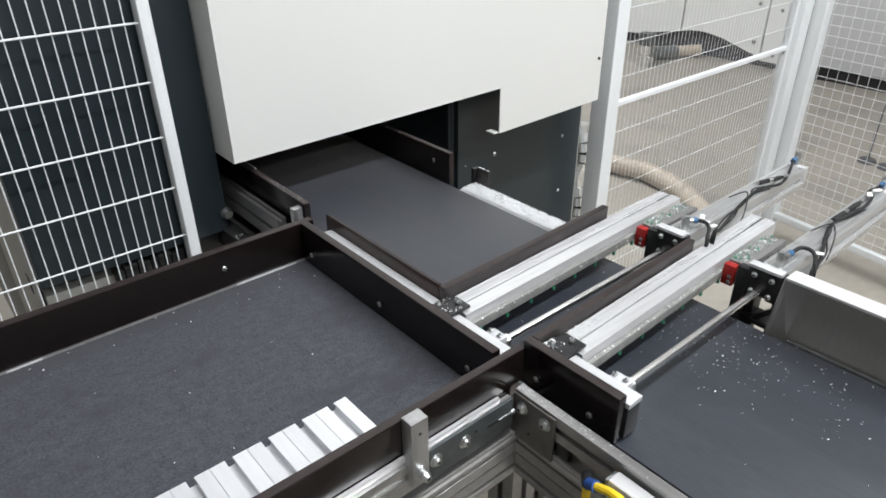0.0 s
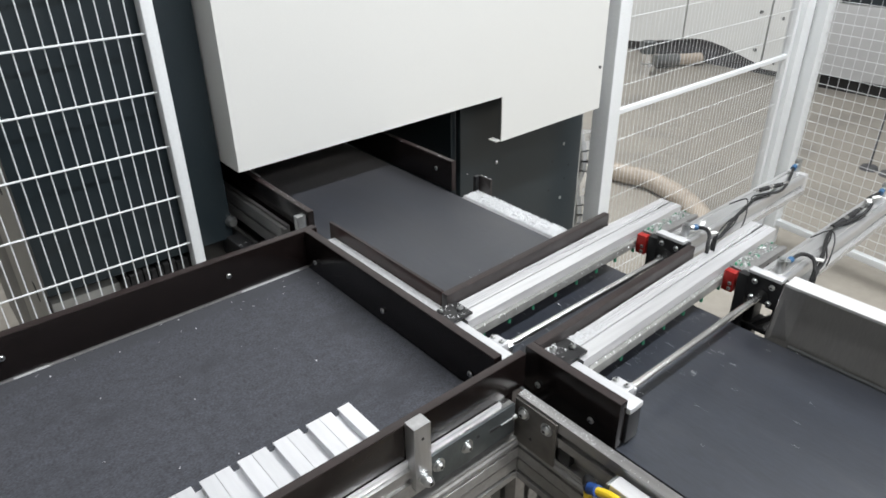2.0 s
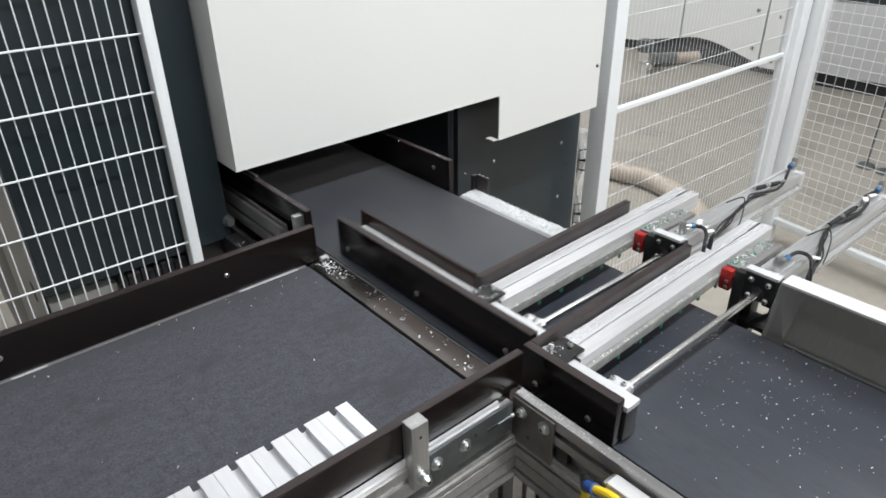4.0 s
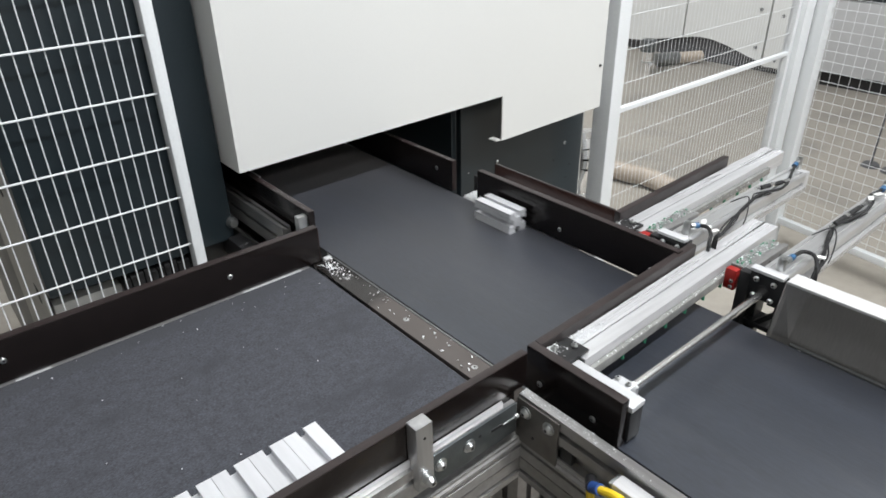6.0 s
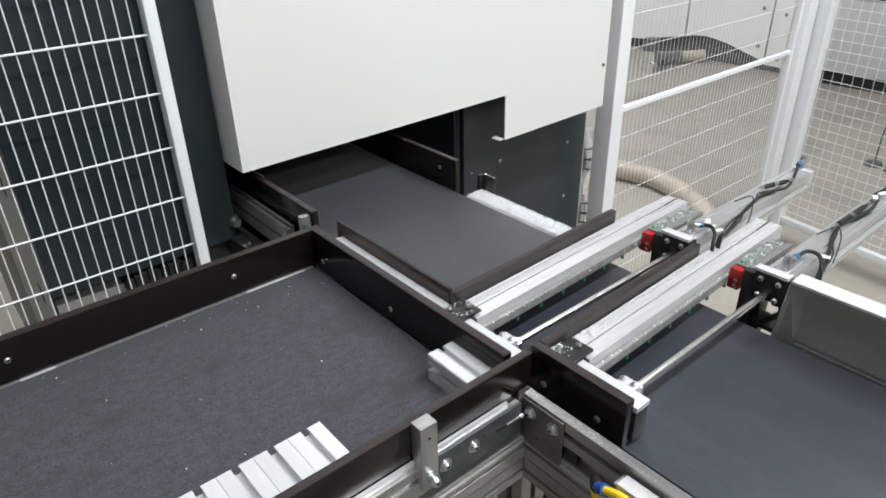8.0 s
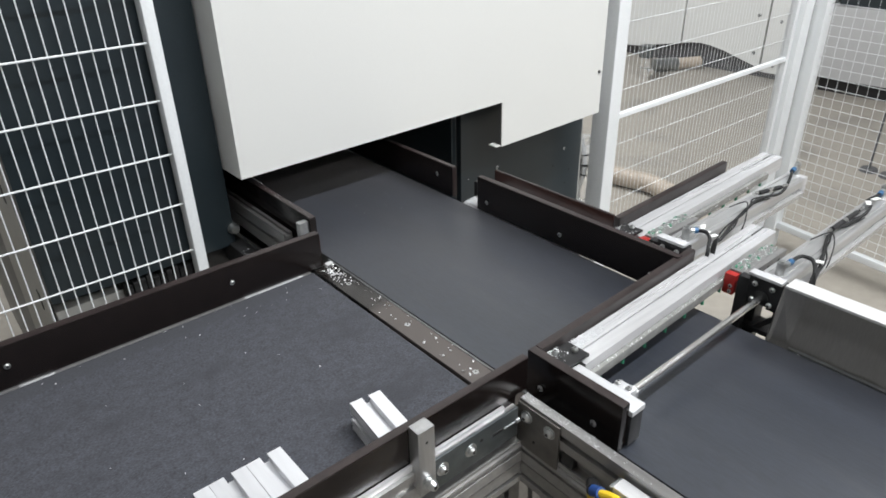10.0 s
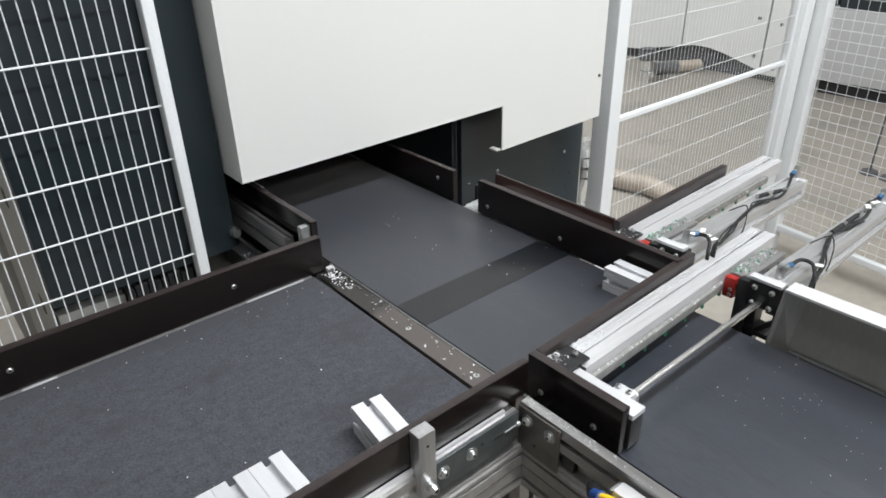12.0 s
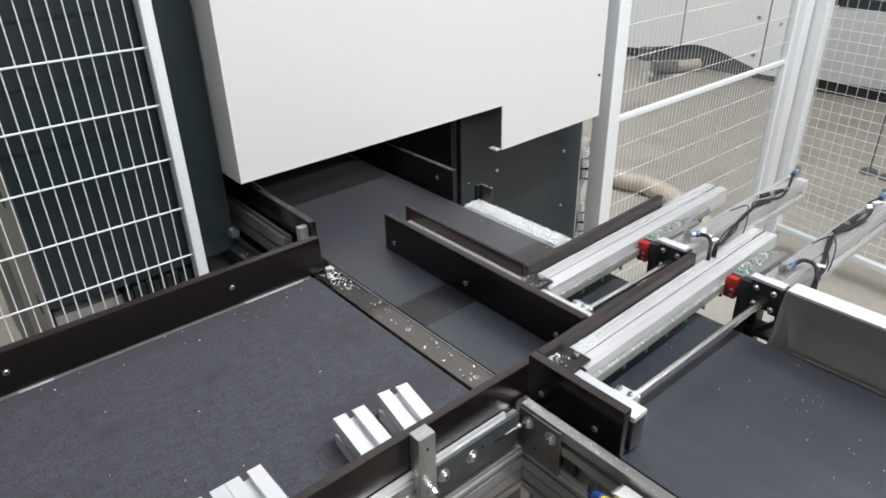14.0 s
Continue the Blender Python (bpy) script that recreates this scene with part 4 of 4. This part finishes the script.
swarf("swarf", 190, lambda r: (0.48 + 0.13 * r.random() ** 1.6, r.uniform(0.007, 0.0185), BELT + 0.0323), "bright chips along the rail top", (0.0003, 0.0009), 6)
swarf("swarf", 30, heap(0.6, 0.9, 0.007, 0.0185, BELT + 0.0323, 0.0), LABEL_SW, (0.0003, 0.0009), 7)
swarf("swarf", 12, spread(0.1, -0.2, 0.2, 0.2, BELT + 0.0003, (0.01, 0.45, -0.8, -0.01)), LABEL_SW, (0.0006, 0.0014), 8)
riding_swarf = [swarf("swarf", 520, heap(0.022, 0.31, 0.025, 0.0425, BELT + 0.0482, 0.0006), "fine bright chips along the pusher bar", (0.0003, 0.001), 31, (0.37, -0.003, BELT)),
                swarf("swarf", 60, heap(0.313, 0.346, 0.013, 0.053, BELT + 0.0603, 0.0004), "bright chips on the black corner plate", (0.0004, 0.0013), 32, (0.37, -0.003, BELT)),
                swarf("swarf", 40, heap(0.355, 0.361, 0.06, 0.4, BELT + 0.0397, 0.0), LABEL_SW, (0.0004, 0.0013), 33, (0.37, -0.003, BELT))]
X2, Y2 = 0.155, 0.046
swarf("swarf", 420, spread(0.317 + X2, Y2 + 0.075, 0.006, 0.028, BELT + 0.053, (0.308 + X2, 0.326 + X2, Y2 + 0.05, Y2 + 0.2)), "bright chips heaped on the guide profile", (0.0005, 0.0014), 9)
swarf("swarf", 110, spread(0.316 + X2, Y2 + 0.02, 0.006, 0.008, BELT + 0.0605, (0.312 + X2, 0.346 + X2, Y2 + 0.014, Y2 + 0.056)), "bright chips on the black corner plate", (0.0005, 0.0016), 10)
swarf("swarf", 25, heap(0.31 + X2, 0.325 + X2, Y2 + 0.08, Y2 + 0.4, BELT + 0.0528, 0.0), LABEL_SW, (0.0006, 0.0016), 11)
swarf("swarf", 70, lambda r: (lambda x, y: (x - 0.03 * (y - Y2), y, BELT + 0.0397))(r.uniform(0.3545, 0.361) + X2, r.uniform(Y2 + 0.06, Y2 + 0.4)), LABEL_SW, (0.0004, 0.0013), 12)
for X in (0.0, 0.155):
    swarf("swarf", 110, heap(0.349 + X, 0.3695 + X, 0.44, 0.55, BELT + 0.0533, 0.0015), "bright chips littering the guide carriage", (0.0006, 0.0016), 13)
    solid("plastic_chips", chips(bmesh.new(), 34, heap(0.349 + X, 0.3695 + X, 0.44, 0.55, BELT + 0.0535, 0.001), (0.001, 0.0026), 21), M_GREEN, (0, 0, BELT), "green plastic chips among the swarf", "chips", kind="stuff")
swarf("swarf", 60, spread(0.0, 0.36, 0.2, 0.012, BELT + 0.0672, (-0.3, -0.075, 0.379, 0.3893)), LABEL_SW, (0.0004, 0.001), 14)
swarf_a = swarf("swarf", 340, spread(0.565, 0.325, 0.13, 0.065, BELT + 0.0006, (0.2, 1.3, 0.06, 0.375)), "bright chips scattered over the moving belt", (0.0004, 0.0011), 15)
swarf_b = swarf("swarf", 300, spread(0.62, 0.29, 0.12, 0.08, BELT + 0.0006, (0.42, 1.3, 0.06, 0.375)), "bright chips scattered over the moving belt", (0.0004, 0.0011), 16)
swarf_c = swarf("swarf", 130, spread(0.66, 0.31, 0.2, 0.06, BELT + 0.0006, (-0.1, 1.3, 0.06, 0.375)), "bright chips scattered over the moving belt", (0.00035, 0.0009), 17)
swarf_d = swarf("swarf", 26, heap(-0.2, 0.25, 0.2, 0.375, BELT + 0.0006, 0.0), "few bright chips on the moving belt", (0.0005, 0.0016), 18)


# ---- workpieces ----
WP_W, WP_L = 0.0402, 0.092


def workpiece_mesh():
    """A short profile: a wide slot on each side, and fine grooves in the two upright faces."""
    def grooves(v0, v1):
        out, step = [], (v1 - v0) / 3
        for k in (1, 2):
            c = v0 + step * k
            out += [(0, c - 0.0009), (0.0011, c - 0.0005), (0.0011, c + 0.0005), (0, c + 0.0009)]
        return out
    base = slot_profile(WP_W, 0.040, 1, 1, slot=0.0085, deep=0.011)
    right, left = base[10:18], base[28:36]
    side = grooves(0.0, right[0][1]) + [(WP_W - u, v) for u, v in right] + grooves(right[-1][1], 0.040)
    outline = base[:10] + [(WP_W - u, v) for u, v in side] + base[18:28] + side[::-1]
    bm = extrude(bmesh.new(), [(u - WP_W / 2, v) for u, v in outline], "x", -WP_L / 2, WP_L / 2)
    return mesh_of("cut_profile", bm, M_CUT, Vector((0, 0, 0)))


WP_MESH = workpiece_mesh()
LABEL_WP = "short cut length of slotted aluminium profile on the belt"


def workpiece():
    return tagged(new("cut_profile", WP_MESH), LABEL_WP, "workpiece", "cut profiles")


row_pieces = [workpiece() for _ in range(12)]
piece_a, piece_b = workpiece(), workpiece()


def offcut():
    bm = extrude(bmesh.new(), [(u - 0.02, v - 0.02) for u, v in slot_profile(0.04, 0.04, 1, 1, slot=0.0085, deep=0.011)], "z", 0.0, 0.026)
    return solid("profile_offcut", bm, M_CUT, (0, 0, 0), "short grey offcut slice of slotted aluminium profile", "offcut")


scrap = offcut()


# ---- what moves ----
def smooth(a, b, t):
    s = min(max((t - a) / (b - a), 0.0), 1.0)
    return s * s * (3 - 2 * s)


def steps():
    return [i / 10 for i in range(141)]


def motions():
    # front face of the pusher plate
    ypush = [(0.0, -0.003), (3.8, -0.003), (3.9, 0.018), (4.5, 0.361), (4.6, 0.379), (7.25, 0.379), (7.4, 0.348), (7.5, 0.296), (7.6, 0.236), (7.7, 0.172), (7.8, 0.111),
             (7.9, 0.052), (8.0, 0.003), (8.1, -0.003), (8.5, -0.003), (8.6, 0.018), (9.2, 0.361), (9.3, 0.379), (12.55, 0.379), (12.7, 0.350), (12.8, 0.296), (12.9, 0.235), (13.0, 0.172),
             (13.1, 0.112), (13.2, 0.048), (13.3, 0.001), (13.4, -0.003), (13.65, -0.003), (13.7, 0.003), (13.8, 0.041), (13.9, 0.103), (14.0, 0.153)]
    for ob in [pusher_moving] + riding_swarf:
        walk(ob, [(t, pose(0.37, y, BELT)) for t, y in ypush])

    # steps of the outfeed belt
    def feed(t):
        return -0.047 * smooth(4.2, 4.7, t) - 0.047 * smooth(8.4, 8.9, t) - 0.047 * smooth(13.7, 14.3, t)
    for k, ob in enumerate(row_pieces):
        y = -0.158 - WP_W / 2 - 0.0407 * k
        walk(ob, [(t, pose(0.414, y + feed(t), BELT)) for t in (0, 4.2, 4.3, 4.4, 4.5, 4.6, 4.7, 8.4, 8.5, 8.6, 8.7, 8.8, 8.9, 13.7, 13.8, 13.9, 14.0)])

    # running belt: three runs with soft starts and stops
    def run(t, a, b, ramp=0.25, v=0.8, brake=0.25):
        t = min(max(t, a), b)
        up = min(t - a, ramp)
        down = max(t - (b - brake), 0.0)
        return v * (up * up / (2 * ramp) + max(min(t, b - brake) - a - ramp, 0.0) + down - down * down / (2 * brake))

    def belt(t):
        return run(t, 0.45, 2.5, 0.8, 0.8, 0.45) + run(t, 5.0, 6.6) + run(t, 10.15, 11.9)
    ticks = [i / 10 for i in range(3, 26)] + [i / 10 for i in range(50, 67)] + [10.15] + [i / 10 for i in range(102, 120)]
    ticks = [0.0] + ticks + [14.0]

    def carry(ob, rest, lo=-0.9, z=BELT):
        walk(ob, [(t, pose(max(belt(t) - belt(rest), lo), 0, z)) for t in ticks])
    carry(swarf_a, 0.0)
    carry(swarf_b, 3.0, -1.7)
    carry(swarf_c, 12.5, -1.7)
    carry(swarf_d, 12.5, -1.7)
    walk(belt_joint, [(t, pose(max(belt(t) - belt(12.5) + 1.29, 0.0), 0, 0)) for t in ticks])
    walk(scrap, [(0, pose(-0.8, 0.35, BELT, 0, 0, 20)), (0.65, pose(-0.8, 0.35, BELT, 0, 0, 20)), (0.8, pose(-0.68, 0.35, BELT, 0, 0, 20)), (1.2, pose(-0.357, 0.35, BELT, 0, 0, 20)), (1.5, pose(-0.112, 0.348, BELT, 0, 0, 25)),
                 (1.9, pose(0.2, 0.345, BELT, 0, 0, 30)), (2.0, pose(0.262, 0.345, BELT, 0, 0, 35)), (2.1, pose(0.268, 0.345, BELT, 0, 0, 35)), (4.25, pose(0.268, 0.345, BELT, 0, 0, 35)),
                 (4.6, pose(0.268, 0.5, BELT, 0, 0, 35)), (4.9, pose(0.268, 0.52, 0.0, 0, 0, 35)), (14, pose(0.268, 0.52, 0.0, 0, 0, 35))])

    ya = [(7.35, 0.347), (7.4, 0.331), (7.5, 0.28), (7.6, 0.222), (7.7, 0.16), (7.8, 0.1), (7.9, 0.042), (8.0, -0.018), (8.1, -0.06), (8.2, -0.083), (8.3, -0.09)]
    rows = [(0, pose(-0.85, 0.352, BELT)), (4.8, pose(-0.85, 0.352, BELT)), (5.0, pose(-0.7, 0.352, BELT)), (5.5, pose(-0.3, 0.352, BELT)), (6.0, pose(0.098, 0.350, BELT)), (6.3, pose(0.335, 0.348, BELT)),
            (6.4, pose(0.392, 0.347, BELT)), (6.5, pose(0.399, 0.347, BELT))]
    rows += [(t, pose(0.4 + 0.008 * smooth(8.0, 8.3, t), y, BELT, 0, 0, -6.5 * smooth(7.9, 8.3, t))) for t, y in ya]
    rows += [(t, pose(0.408, -0.095 + feed(t) - feed(8.3), BELT, 0, 0, -6.5)) for t in (8.4, 8.5, 8.6, 8.7, 8.8, 8.9, 13.7, 13.8, 13.9, 14.0)]
    walk(piece_a, rows)
    yb = [(12.65, 0.347), (12.7, 0.333), (12.8, 0.28), (12.9, 0.221), (13.0, 0.16), (13.1, 0.101), (13.2, 0.039), (13.3, -0.018), (13.4, -0.055), (13.5, -0.072), (13.6, -0.076)]
    rows = [(0, pose(-0.86, 0.353, BELT)), (10.0, pose(-0.86, 0.353, BELT)), (10.2, pose(-0.76, 0.353, BELT)), (10.7, pose(-0.365, 0.353, BELT)), (11.2, pose(0.032, 0.352, BELT)), (11.5, pose(0.27, 0.349, BELT)),
            (11.6, pose(0.345, 0.347, BELT)), (11.7, pose(0.39, 0.347, BELT)), (11.8, pose(0.4, 0.347, BELT))]
    rows += [(t, pose(0.4 + 0.008 * smooth(13.2, 13.6, t), y, BELT, 0, 0, -10 * smooth(13.2, 13.6, t))) for t, y in yb]
    rows += [(t, pose(0.408, -0.082 + feed(t) - feed(13.6), BELT, 0, 0, -10)) for t in (13.7, 13.8, 13.9, 14.0)]
    walk(piece_b, rows)


motions()
